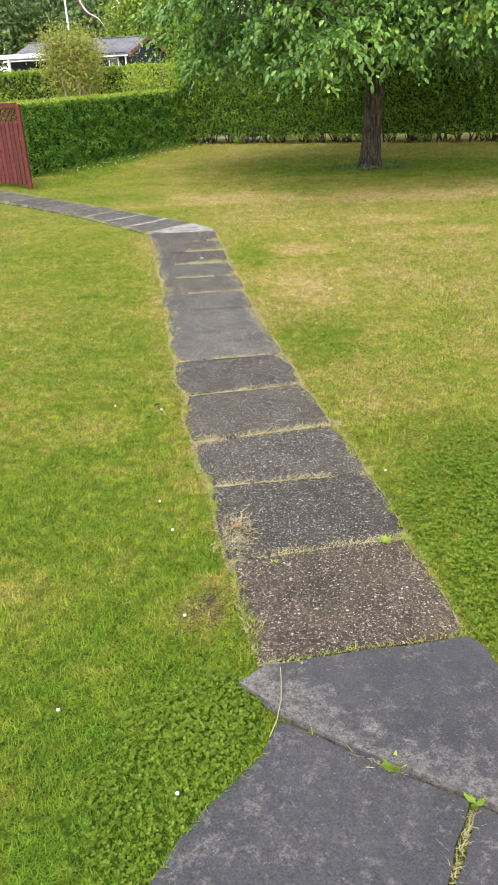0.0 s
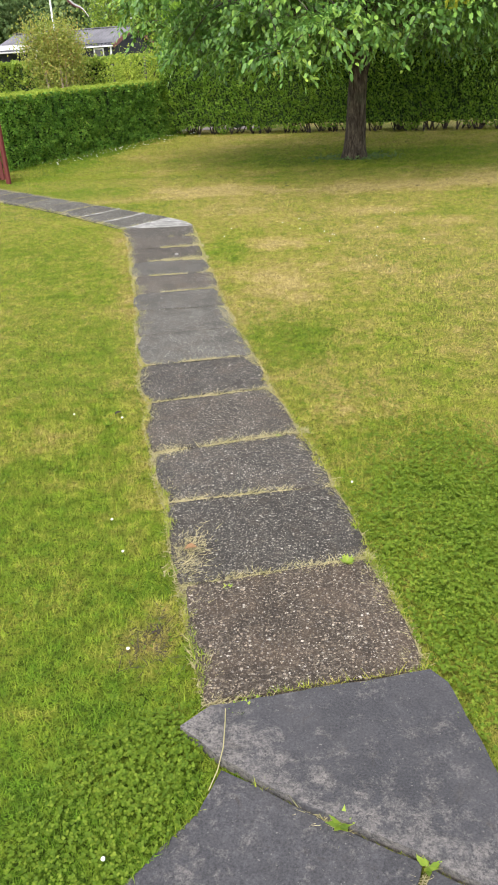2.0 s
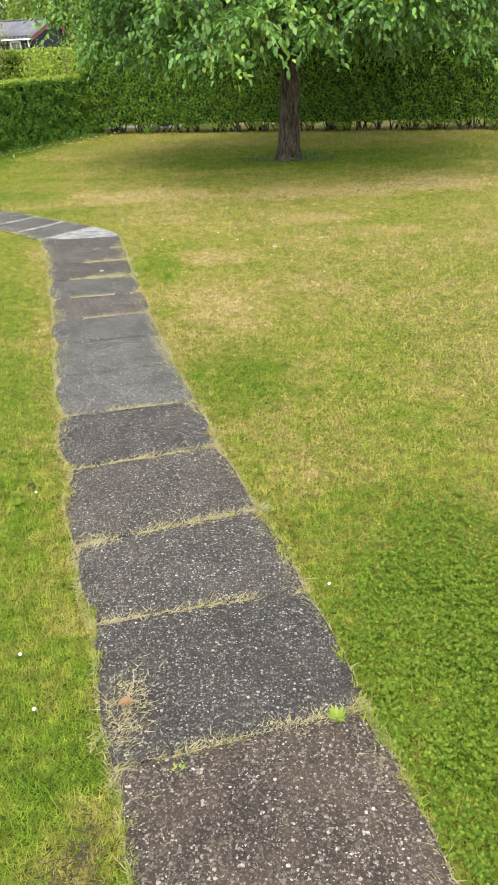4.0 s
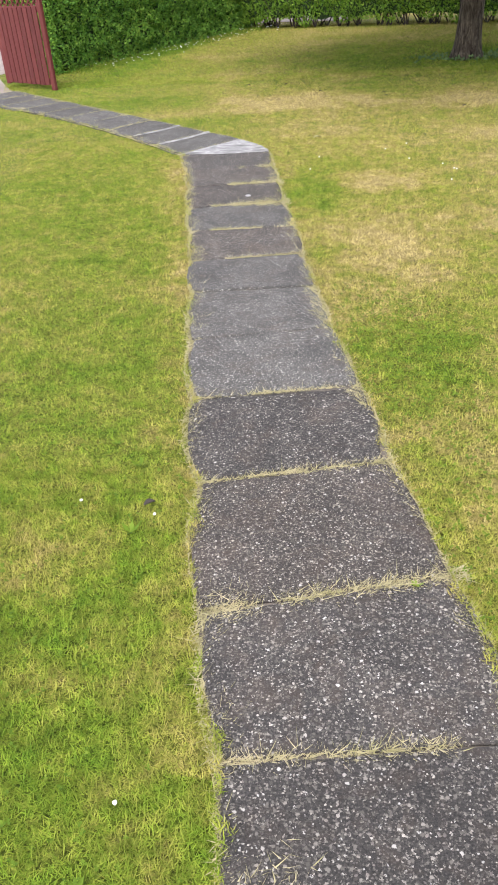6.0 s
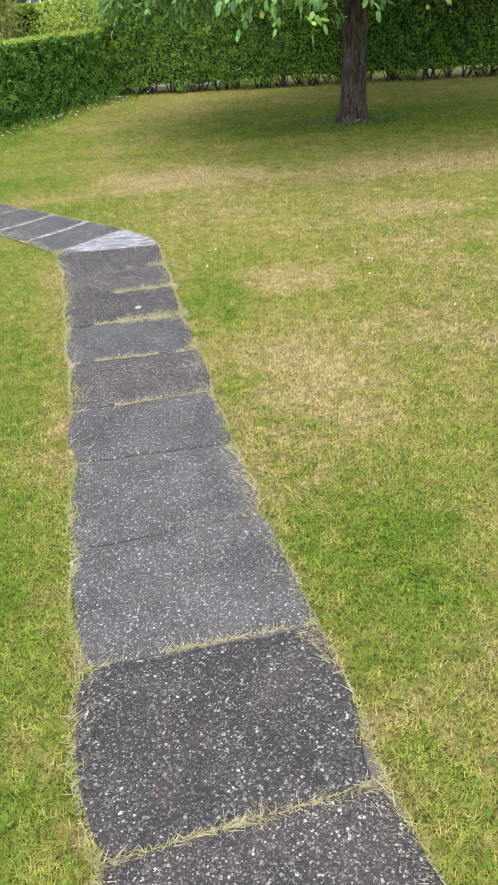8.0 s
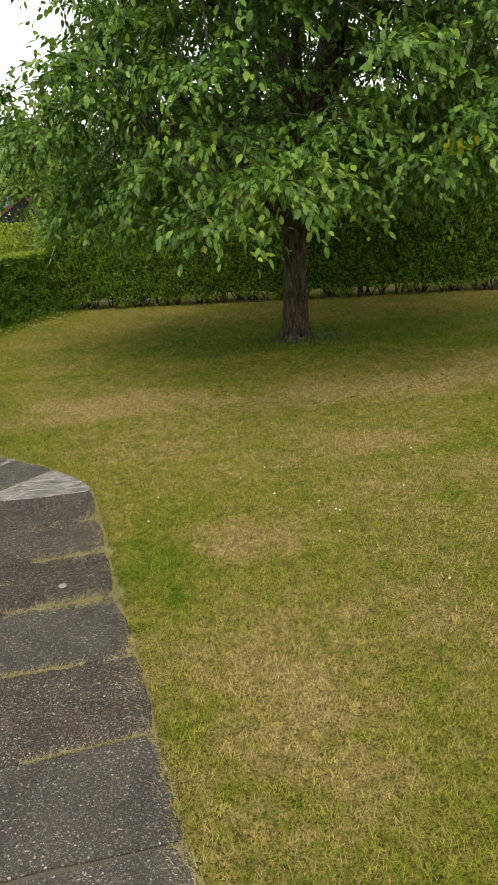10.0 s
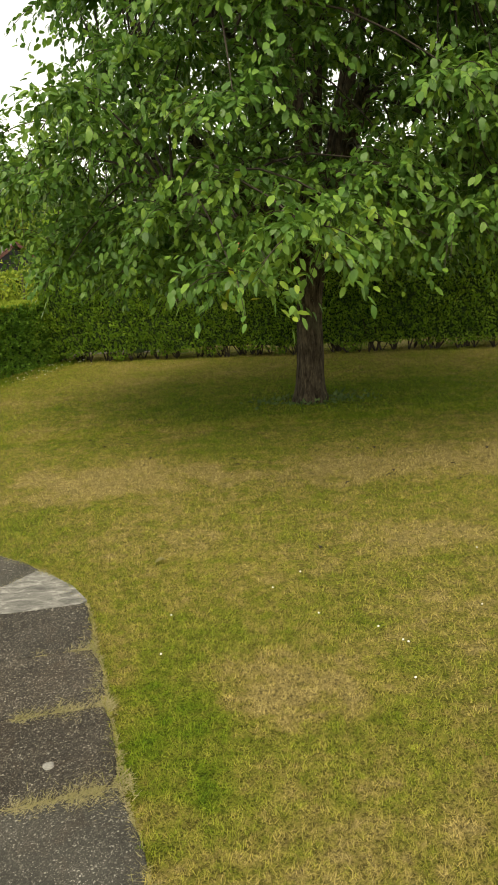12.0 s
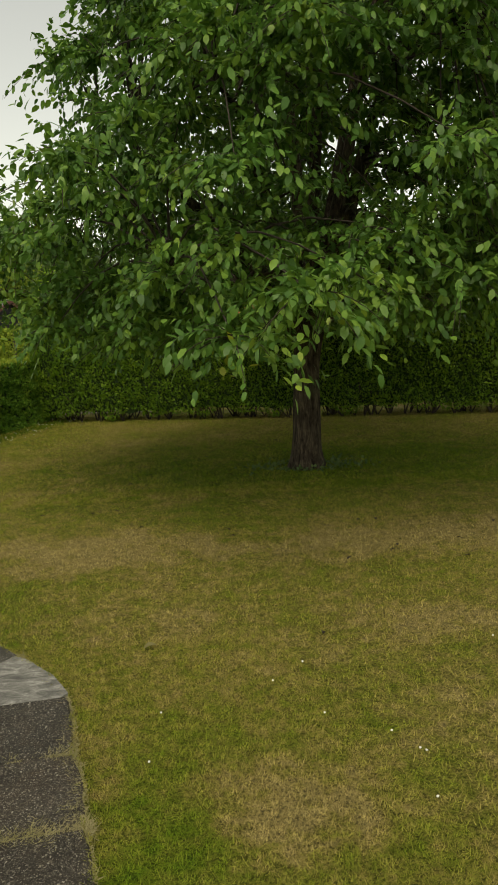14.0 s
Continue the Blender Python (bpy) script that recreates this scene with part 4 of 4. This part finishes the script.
for (x0, y0), (x1, y1), w in (((0.50, 0.99), (0.62, 0.94), 0.008), ((0.785, 0.87), (0.71, 0.66), 0.020), ((0.70, 0.64), (0.51, -0.1), 0.008)):
    n = 160
    t = rng.random(n)
    off = rng.normal(0, w / 2, n)
    jp.append(np.stack([x0 + (x1 - x0) * t + off * 0.6, y0 + (y1 - y0) * t + off * 0.6, np.full(n, -0.004)], -1))
for k in range(0, LEG):
    a, c = UP.lerp(UP_END, k / LEG), leg_low(k / LEG)
    n = 260
    t = rng.random(n)
    jp.append(np.stack([a.x + (c.x - a.x) * t + rng.normal(0, 0.012, n), a.y + (c.y - a.y) * t + rng.normal(0, 0.012, n), np.full(n, 0.002)], -1))
n = 650
jp.append(np.stack([rng.normal(0.055, 0.035, n) - 0.0, rng.normal(1.98, 0.075, n), np.full(n, 0.006)], -1))
p = np.concatenate(jp)
v = tufts(p, np.broadcast_to((0.5, 0.2, 0.16), p.shape), 0.025, 0.0026)
joint = put("joint_grass", np_mesh("joint_grass", v, np.arange(len(v)).reshape(-1, 3)), STRAW)
tagged(joint, "straw-coloured grass and moss growing in the path joints", "grass", kind="stuff")


def clover(n, x, y, rx, ry, size):
    a, r = rng.uniform(0, 6.283, n), np.sqrt(rng.random(n)) * rng.uniform(0.75, 1.25, n)
    px, py = x + rx * r * np.cos(a), y + ry * r * np.sin(a)
    ok = ~paved(px, py)
    px, py = px[ok], py[ok]
    n = len(px)
    z = rng.uniform(-0.012, 0.016, n)
    turn = rng.uniform(0, 6.283, n)
    vs = []
    tilt = rng.normal(0, 0.35, (n, 2))
    for k in range(3):
        w = np.stack([np.cos(turn + k * 2.094), np.sin(turn + k * 2.094), np.zeros(n)], -1)
        w[:, 2] = w[:, 0] * tilt[:, 0] + w[:, 1] * tilt[:, 1] + 0.1
        side = np.stack([-w[:, 1], w[:, 0], np.zeros(n)], -1)
        L = size * rng.uniform(0.7, 1.3, n)
        vs.append(simple_leaves(np.stack([px, py, z], -1), w, L, L * 0.95, unit(side))[0])
    return np.concatenate(vs)


beds = [
    clover(7500, 1.06, 2.10, 0.44, 0.95, 0.0095), clover(1700, 0.07, 0.82, 0.20, 0.45, 0.0085), clover(700, 0.12, 1.10, 0.12, 0.16, 0.009),
    clover(800, 0.30, 4.25, 0.30, 0.6, 0.008), clover(500, 0.62, 3.2, 0.3, 0.5, 0.008), clover(900, -0.45, 1.3, 0.7, 0.8, 0.008),
    clover(300, 0.05, 4.75, 0.2, 0.40, 0.008), clover(300, 1.0, 6.3, 0.5, 0.5, 0.008), clover(1300, -1.2, 3.2, 1.0, 1.8, 0.008),
]
v = np.concatenate(beds)
f = (np.arange(len(v) // 4)[:, None, None] * 4 + np.array([[0, 1, 2], [1, 3, 2]])).reshape(-1, 3)
tagged(put("clover", np_mesh("clover", v, f), CLOVER), "low green clover growing thickly beside the paving", "clover", kind="stuff")


def weed(at, leaves, size, material, label):
    """A flat rosette of lobed leaves."""
    a = np.sort(rng.uniform(0, 6.283, leaves))
    w = np.stack([np.cos(a), np.sin(a), rng.uniform(0.15, 0.6, leaves)], -1)
    L = size * rng.uniform(0.6, 1.2, leaves)
    side = unit(np.stack([-np.sin(a), np.cos(a), np.zeros(leaves)], -1))
    v, f = simple_leaves(np.zeros((leaves, 3)), w, L, L * 0.42, side)
    ob = put("weed", np_mesh("weed", v, f), material)
    ob.location = at
    return tagged(ob, label, "weed", "weeds in the paving and lawn")


for x, y, n, s in ((0.60, 0.955, 16, 0.035), (0.33, 1.275, 18, 0.032), (0.38, 1.30, 10, 0.026), (0.785, 0.865, 12, 0.03), (0.615, 1.955, 14, 0.035), (0.22, 1.80, 9, 0.02), (0.30, 2.93, 9, 0.025)):
    weed((x, y, 0.006), n, s, LIME_LEAF, "small yellow-green weed rooted in a paving joint")
for k in range(34):
    x, y = rng.uniform(-1.3, -0.1), rng.uniform(0.7, 3.6)
    if k % 3 == 0:
        x, y = rng.uniform(0.5, 1.6), rng.uniform(2.6, 6.5)
    if not paved(np.array([x]), np.array([y]))[0] and abs(x - course(y)) > 0.42:
        weed((x, y, -0.006), int(rng.integers(5, 10)), rng.uniform(0.018, 0.036), CLOVER, "broad-leaved green weed in the short grass")


# ---- small things on the lawn ----
def blossom(at):
    bm = bmesh.new()
    bmesh.ops.create_icosphere(bm, subdivisions=2, radius=0.0052)
    for v in bm.verts:
        v.co *= 1 + 0.25 * noise.noise(v.co * 300)
        v.co.z *= 0.75
    ob = part("clover_flower", bm, PETAL, None)
    ob.location = at
    return tagged(ob, "small white clover flower in the grass", "flower", "white flowers in the lawn")


first = blossom((0.08, 0.83, 0.004))
BLOOMS = [(-0.76, 3.18), (-0.31, 1.07), (-0.04, 1.5), (-0.5, 3.14), (-0.19, 2.0), (-0.29, 2.21), (0.63, 2.52), (0.09, 8.15), (-0.07, 7.97), (0.13, 7.64), (0.38, 7.46), (0.46, 7.32), (0.48, 7.30), (0.44, 7.01), (-0.58, 7.74), (-0.6, 7.36), (0.9, 7.6), (1.1, 8.3), (0.85, 6.4), (1.3, 7.0)]
for x, y in BLOOMS:
    copy_thing(first, pose(x, y, 0.001, rng.uniform(-20, 20), 0, rng.uniform(0, 360)))

n = 85
t = rng.random(n)
px = -5.05 + 1.75 * t + rng.normal(0.34, 0.20, n)
py = 13.6 + 5.6 * t + rng.normal(0, 0.35, n)
a = rng.uniform(0, 6.283, (n, 6))
base = np.repeat(np.stack([px, py, rng.uniform(0.02, 0.07, n)], -1), 6, 0)
w = np.stack([np.cos(a).ravel(), np.sin(a).ravel(), np.full(n * 6, 0.35)], -1)
v, f = simple_leaves(base, w, 0.015, 0.011)
tagged(put("daisies", np_mesh("daisies", v, f), PETAL), "white daisies flowering along the hedge foot", "flowers", kind="stuff")
n = 2600
t = rng.random(n)
base = np.stack([-5.15 + 1.80 * t + rng.normal(0.16, 0.14, n), 13.5 + 6.0 * t + rng.normal(0, 0.1, n), np.full(n, -0.02)], -1)
v = tufts(base, np.broadcast_to((0, 0, 1.0), base.shape), 0.085, 0.010)
tagged(put("tall_grass", np_mesh("tall_grass", v, np.arange(len(v)).reshape(-1, 3)), CLOVER), "uncut green grass along the hedge foot", "grass", kind="stuff")


def fallen_leaf(material, length, label):
    bm = bmesh.new()
    rows = []
    for i in range(7):
        u = i / 6
        half = 0.30 * length * math.sin(math.pi * min(1, u * 0.96 + 0.02)) ** 0.8
        z = 0.10 * length * math.sin(u * 3.0)
        rows.append([bm.verts.new((u * length, s * half, z + abs(s) * half * 0.5)) for s in (-1, 0, 1)])
    for p, q in zip(rows, rows[1:]):
        for k in range(2):
            bm.faces.new((p[k], p[k + 1], q[k + 1], q[k]))
    bmesh.ops.solidify(bm, geom=bm.faces[:], thickness=0.0008)
    return tagged(part("fallen_leaf", bm, material, None), label, "leaf", "fallen leaves")


dead = fallen_leaf(DEADLEAF, 0.044, "curled orange-brown dead leaf lying in dry grass by the path")
dead.matrix_world = pose(0.04, 1.99, 0.024, 8, -5, 10)
dark = fallen_leaf(DARKLITTER, 0.042, "dark rotting leaf lying in the short grass")
dark.matrix_world = pose(-0.55, 3.18, -0.002, 0, 0, 40)
LITTER = [(0.24, 8.52), (0.83, 10.75), (-1.25, 11.59), (0.91, 9.85), (-0.26, 10.75)]
for k in range(40):
    LITTER.append((rng.uniform(-2.5, 3.6), rng.uniform(9.4, 15.5)))
for x, y in LITTER:
    if math.hypot(x - 0.70, y - 13.25) > 0.4:
        copy_thing(dark, pose(x, y, -0.004, rng.uniform(-25, 25), rng.uniform(-20, 20), rng.uniform(0, 360)))
pale_leaf = fallen_leaf(STRAW, 0.075, "pale dry leaf lying in the short grass")
pale_leaf.matrix_world = pose(-0.72, 8.43, 0.002, 0, 0, 30)

n = 260
a, r = rng.uniform(0, 6.283, n), 0.20 + np.abs(rng.normal(0, 0.16, n))
base = np.stack([0.70 + np.cos(a) * r * 1.5, 13.22 + np.sin(a) * r * 0.8, rng.uniform(-0.01, 0.025, n)], -1)
v, f = simple_leaves(base, rng.normal(0, 1, (n, 3)) + np.array([0, 0, 0.4]), 0.055, 0.035)
tagged(put("undergrowth", np_mesh("undergrowth", v, f), DARK_LEAF), "dark low leaves sprouting round the trunk foot", "undergrowth", kind="stuff")

line = np.array([[[0.292, 1.262, 0.022], [0.300, 1.20, 0.030], [0.306, 1.13, 0.030], [0.300, 1.07, 0.018], [0.285, 1.02, 0.006]]])
v, f = tubes(line, np.full((1, 5), 0.0016), 5)
tagged(put("grass_stalk", np_mesh("grass_stalk", v, f), STRAW), "long dry grass stalk bent over the flagstone edge", "grass stalk")


n = 240
base = np.stack([rng.normal(0.02, 0.045, n), rng.normal(1.55, 0.07, n), rng.uniform(-0.012, 0.004, n)], -1)
v = tufts(base, np.broadcast_to((0, 0, 0.1), base.shape), 0.038, 0.0022)
tagged(put("dead_stems", np_mesh("dead_stems", v, np.arange(len(v)).reshape(-1, 3)), TWIG), "dark dead stems lying on bare soil by the path", "dead stems", kind="stuff")


# ---- shrubs and trees beyond the hedge ----
def leafy(name, at, radii, count, size, material, label, category, stems=6, squash=0.55, stem_mat=TWIG, clumps=26, foot=0.25):
    """A shrub or tree: stems from the ground, and a crown of leaves gathered in uneven clumps."""
    thing = empty(name, pose(*at), label, category)
    rx, ry, z0, z1 = radii
    c = []
    while len(c) < clumps:
        p = rng.uniform(-1, 1, 3)
        r = np.linalg.norm(p)
        if 0.35 < r < 1:
            c.append(p * np.array([rx, ry, (z1 - z0) / 2]) * 0.85 + np.array([0, 0, (z0 + z1) / 2]))
    c = np.array(c)
    k = count // clumps
    spread = np.array([rx, ry, (z1 - z0) / 2]) * squash * (26 / clumps) ** 0.33
    p = (c[:, None] + np.clip(rng.normal(0, 0.42, (clumps, k, 3)), -1, 1) * spread).reshape(-1, 3)
    p[:, 2] = np.maximum(p[:, 2], 0.1)
    d = unit(rng.normal(0, 1, p.shape) + np.array([0, 0, -0.2]))
    L = size * rng.uniform(0.6, 1.4, len(p))
    v, f = simple_leaves(p, d, L, L * 0.6)
    t = np.linspace(0, 1, 7)[None, :, None]
    ends = c[rng.integers(0, clumps, stems)]
    base = np.concatenate([ends[:, :2] * foot, np.full((stems, 1), -0.05)], 1)
    lines = base[:, None] + (ends - base)[:, None] * np.concatenate([t**1.4, t**1.4, t], -1)
    rad = np.linspace(1, 0.35, 7)[None] * (0.010 + 0.016 * (z1 if stems < 9 else 1)) * rng.uniform(0.6, 1.2, (stems, 1))
    tv, tf = tubes(lines, rad, 6)
    put("trunk" if stems < 9 else "stems", np_mesh("stems", tv, tf), stem_mat, thing)
    put("crown", np_mesh("crown", v, f), material, thing)
    return thing


CANE = plain("pale_canes", (0.30, 0.24, 0.16), 0.8, 0.02)
leafy("russet_shrub", (-7.65, 23.4, 0), (1.0, 0.6, 0.9, 2.95), 15000, 0.062, RUSSET_LEAF, "upright shrub with russet and green leaves on pale canes", "shrub", 26, 0.6, CANE, 22, 0.55)
leafy("bright_bush", (-5.35, 21.8, 0), (0.50, 0.40, 0.30, 1.75), 3000, 0.06, TOP_LEAF, "small bright yellow-green bush among old posts", "bush", 10, 0.7, TWIG, 16)
leafy("bright_bush", (-4.60, 22.2, 0), (0.45, 0.40, 0.35, 1.95), 2600, 0.06, TOP_LEAF, "small bright yellow-green bush among old posts", "bush", 10, 0.7, TWIG, 16)
leafy("leafy_shrub", (-4.0, 24.2, 0), (1.0, 0.7, 0.2, 2.2), 2600, 0.09, BACK_LEAF, "rounded green shrub beyond the hedge corner", "shrub", 10, 0.65, TWIG, 24)
leafy("light_green_tree", (-11.6, 47.0, 0), (2.0, 2.0, 1.2, 7.2), 8000, 0.18, LIME_LEAF, "light-green leafy tree behind the dark cottage", "tree", 6, 0.55, BARK, 46)
leafy("light_green_tree", (-8.0, 46.0, 0), (2.2, 2.2, 1.0, 5.4), 7000, 0.17, BACK_LEAF, "mid-green leafy tree behind the dark cottage", "tree", 6, 0.55, BARK, 40)
# the right-hand trees are added to block the sky behind the fruit tree's crown
for x, y, r, h, mat in ((-33, 62, 5.0, 8.6, DARK_LEAF), (-27, 59, 4.4, 8.8, DARK_LEAF), (-22.5, 62, 4.2, 9.0, DARK_LEAF), (-18.6, 60, 3.3, 8.0, DARK_LEAF), (-14.8, 63, 3.8, 8.4, DARK_LEAF), (-10.0, 62, 4.0, 8.2, DARK_LEAF), (-4.0, 60, 4.4, 8.4, DARK_LEAF), (3.0, 58, 4.6, 8.8, DARK_LEAF), (10, 60, 4.6, 9.0, DARK_LEAF), (17, 58, 4.6, 8.6, DARK_LEAF), (24, 60, 4.8, 8.4, DARK_LEAF)):
    leafy("woodland_tree", (x, y, 0), (r, r * 0.8, 0.6, h), 9000, 0.34, mat, "tall dark-green broadleaf tree at the edge of the gardens", "tree", 5, 0.5, BARK, 40)
# unseen shrubs added to darken what shows through the hornbeam hedge
for x, y in ((-1.5, 27.5), (1.6, 26.0), (4.8, 24.5), (8.5, 23.5)):
    leafy("garden_shrub", (x, y, 0), (1.9, 1.2, 0.2, 2.7), 3400, 0.11, BACK_LEAF, "dense green shrub, unseen itself, added behind the hedge to darken its gaps", "shrub", 10, 0.6, TWIG, 30)

# ---- posts ----
POSTWOOD = plain("weathered_wood", (0.095, 0.088, 0.070), 0.9, 0.02, 0.3, 0.4)
for x, h in ((-5.75, 1.62), (-5.22, 1.66), (-4.85, 1.76)):
    bm = bmesh.new()
    bm_box(bm, -0.028, 0.028, -0.028, 0.028, -0.05, h, bevel=0.008)
    for v in bm.verts:
        if v.co.z > h - 0.05:
            v.co.z -= 0.03 * abs(v.co.x) / 0.028
    ob = part("fence_post", bm, POSTWOOD, None)
    ob.matrix_world = pose(x, 22.3 if x < -5.5 else 22.2, 0, rng.uniform(-1, 1), rng.uniform(-2, 2), rng.uniform(0, 40))
    tagged(ob, "old grey wooden fence post beside the bushes", "post", "old posts by the lane")


# ---- the dark cottage ----
WALL = wood_material("charcoal_boards", (0.022, 0.024, 0.030), (0.040, 0.042, 0.050))
ROOF = plain("lichened_fibre_cement", (0.125, 0.122, 0.130), 0.9, 0.06, 0.4, 0.4, stain=0.5)
WHITE = plain("white_paint", (0.55, 0.55, 0.54), 0.6, 0.05, 0.08, 0.1)
BARGE = plain("red_brown_paint", (0.15, 0.055, 0.048), 0.7, 0.03)
PANE = plain("dim_glass", (0.030, 0.034, 0.036), 0.08, 0.2, 0.1, 0.0)


def corrugated(name, x0, x1, eave, ridge, parent, step=0.177):
    """Wavy sheets from the eave (y, z) up to the ridge (y, z), with a thickness."""
    n = int((x1 - x0) / step * 6)
    xs = np.linspace(x0, x1, n)
    wave = 0.025 * np.cos(2 * np.pi * xs / step)
    rows = []
    for t in (0.0, 0.5, 1.0):
        y, z = eave[0] + (ridge[0] - eave[0]) * t, eave[1] + (ridge[1] - eave[1]) * t
        rows.append(np.stack([xs, np.full(n, y), z + wave], -1))
    low = [r - np.array([0, 0, 0.012]) for r in rows]
    v = np.concatenate(rows + low)
    f = []
    for b in (0, 3):
        for r in range(2):
            i = np.arange(n - 1) + (b + r) * n
            f.append(np.stack([i, i + 1, i + 1 + n, i + n], -1))
    i = np.arange(n - 1)
    f.append(np.stack([i, i + 1, i + 1 + 3 * n, i + 3 * n], -1))
    return put(name, np_mesh(name, v, np.concatenate(f)), ROOF, parent)


def cottage():
    # own axes: x along the eaves to the gable corner at 0, y into the house
    house = empty("cottage", pose(-9.68, 37.0, 0, 0, 0, -8.2), "low charcoal-black timber cottage with a lichened grey corrugated roof", "house")
    L, D, eave, ridge = 6.3, 5.06, 2.42, 3.16
    bm = bmesh.new()
    prof = [(0.12, -0.03), (D - 0.12, -0.03), (D - 0.12, eave), (D / 2, ridge - 0.06), (0.12, eave)]
    a = [bm.verts.new((-0.12, y, z)) for y, z in prof]
    b = [bm.verts.new((-L + 0.12, y, z)) for y, z in prof]
    bm.faces.new(a)
    bm.faces.new(b[::-1])
    for i in range(5):
        j = (i + 1) % 5
        bm.faces.new((a[i], b[i], b[j], a[j]))
    bmesh.ops.recalc_face_normals(bm, faces=bm.faces)
    part("wall", bm, WALL, house, "charcoal-black boarded walls")
    for k in range(16):
        z = 0.1 + k * 0.15
        box_part("board", (-L + 0.13, -0.13, 0.098, 0.118, z, z + 0.144), WALL, house, bevel=0)
        inset = max(0.0, (z + 0.144 - eave)) * 3.2
        box_part("board", (-0.118, -0.098, 0.13 + inset, D - 0.13 - inset, z, z + 0.144), WALL, house, bevel=0)
    corrugated("roof", -L, 0.0, (-0.12, eave - 0.03), (D / 2, ridge), house)
    corrugated("roof", -L, 0.0, (D + 0.12, eave - 0.03), (D / 2, ridge), house)
    box_part("ridge_cap", (-L, 0.0, D / 2 - 0.09, D / 2 + 0.09, ridge + 0.012, ridge + 0.05), ROOF, house, bevel=0.01)
    slope = math.atan2(ridge - eave + 0.03, D / 2 + 0.12)
    run = math.hypot(ridge - eave + 0.03, D / 2 + 0.12)
    for y, s in ((-0.12, 1), (D + 0.12, -1)):
        m = Matrix.Translation((0, y, eave - 0.03)) @ Matrix.Rotation(s * slope, 4, "X")
        box_part("barge_board", (0.002, 0.035, 0 if s > 0 else -run, run if s > 0 else 0, -0.13, 0.04), BARGE, house, "red-brown barge board", m)
    box_part("gutter", (-L, 0.0, -0.20, -0.125, eave - 0.10, eave - 0.04), WHITE, house, "white gutter", bevel=0.01)
    bm = bmesh.new()
    bmesh.ops.create_cone(bm, cap_ends=True, segments=10, radius1=0.04, radius2=0.04, depth=eave - 0.05, matrix=Matrix.Translation((-0.17, -0.02, (eave - 0.1) / 2)))
    part("downpipe", bm, WHITE, house, "white downpipe")
    win = part("window", bm_pane(-1.0, -0.62, 0.088, 1.2, 2.24), PANE, house)
    for dims in ((-1.06, -1.0, 0.07, 0.097, 1.14, 2.30), (-0.62, -0.56, 0.07, 0.097, 1.14, 2.30), (-1.0, -0.62, 0.07, 0.097, 2.24, 2.30), (-1.0, -0.62, 0.07, 0.097, 1.14, 1.20)):
        box_part("window_frame", dims, WHITE, win, "white painted frame", bevel=0.003)
    porch = empty("veranda", pose(-12.6, 35.7, 0, 0, 0, -4), "white flat-roofed veranda on posts in front of the cottage", "veranda")
    box_part("canopy", (-4.2, 0, -0.4, 1.3, 2.50, 2.56), WHITE, porch)
    box_part("fascia", (-4.2, 0, -0.44, -0.402, 2.40, 2.58), WHITE, porch)
    for x in (-4.1, -2.1, -0.1):
        box_part("post", (x - 0.05, x + 0.05, -0.38, -0.28, -0.03, 2.498), WHITE, porch)


def bm_pane(x0, x1, y, z0, z1):
    bm = bmesh.new()
    bm_box(bm, x0, x1, y, y + 0.008, z0, z1)
    return bm


cottage()


def red_roofed_shed():
    shed = empty("garden_shed", pose(0.35, 30.0, 0, 0, 0, -12), "small garden shed with a red tiled roof behind the hedge", "shed")
    box_part("wall", (-1.3, 1.3, 0.0, 2.0, -0.03, 1.85), POSTWOOD, shed)
    RT = plain("red_tiles", (0.36, 0.085, 0.045), 0.85, 0.05)
    for s in (1, -1):
        y0 = -0.2 if s > 0 else 2.2
        m = Matrix.Translation((0, y0, 1.78)) @ Matrix.Rotation(s * 0.42, 4, "X")
        for k in range(7):
            y = k * 0.19
            dims = (-1.5, 1.5, y if s > 0 else -y - 0.21, y + 0.21 if s > 0 else -y, 0.012 * (k % 2), 0.012 * (k % 2) + 0.03)
            box_part("tile_course", dims, RT, shed, "", m, 0.004)


red_roofed_shed()


def flagpole():
    pole = empty("flagpole", pose(-13.35, 40.0, 0), "white flagpole flying a narrow red and white pennant", "flagpole")
    bm = bmesh.new()
    bmesh.ops.create_cone(bm, cap_ends=True, segments=12, radius1=0.06, radius2=0.035, depth=7.6, matrix=Matrix.Translation((0, 0, 3.77)))
    part("pole", bm, WHITE, pole)
    bm = bmesh.new()
    bmesh.ops.create_uvsphere(bm, u_segments=12, v_segments=8, radius=0.07, matrix=Matrix.Translation((0, 0, 7.62)))
    part("knob", bm, WHITE, pole)
    for name, mat, lift in (("pennant", BARGE, 0.0), ("pennant", WHITE, 0.05)):
        bm = bmesh.new()
        prev = None
        for i in range(22):
            t = i / 21
            x, z = 0.05 + 1.75 * t, 5.55 - 1.95 * t**0.8 + 0.12 * math.sin(t * 9)
            h = 0.12 * (1 - 0.85 * t)
            y = 0.10 * math.sin(t * 11)
            row = [bm.verts.new((x + h * 0.6 * k, y, z + h * k + (lift if k else 0) * 0)) for k in ((0, 1) if lift == 0 else (1, 2))]
            if prev:
                bm.faces.new((prev[0], prev[1], row[1], row[0]))
            prev = row
        bmesh.ops.solidify(bm, geom=bm.faces[:], thickness=0.004)
        part(name, bm, mat, pole)


flagpole()

bm = bmesh.new()
bmesh.ops.create_cone(bm, cap_ends=True, segments=14, radius1=0.021, radius2=0.016, depth=0.006)
for v in bm.verts:
    v.co.xy *= 1 + 0.3 * noise.noise(v.co * 60)
spot = part("mortar_spot", bm, MORTAR, pavement, "pale blot of mortar on a slab")
spot.location = (-0.927, 6.62, 0.011)
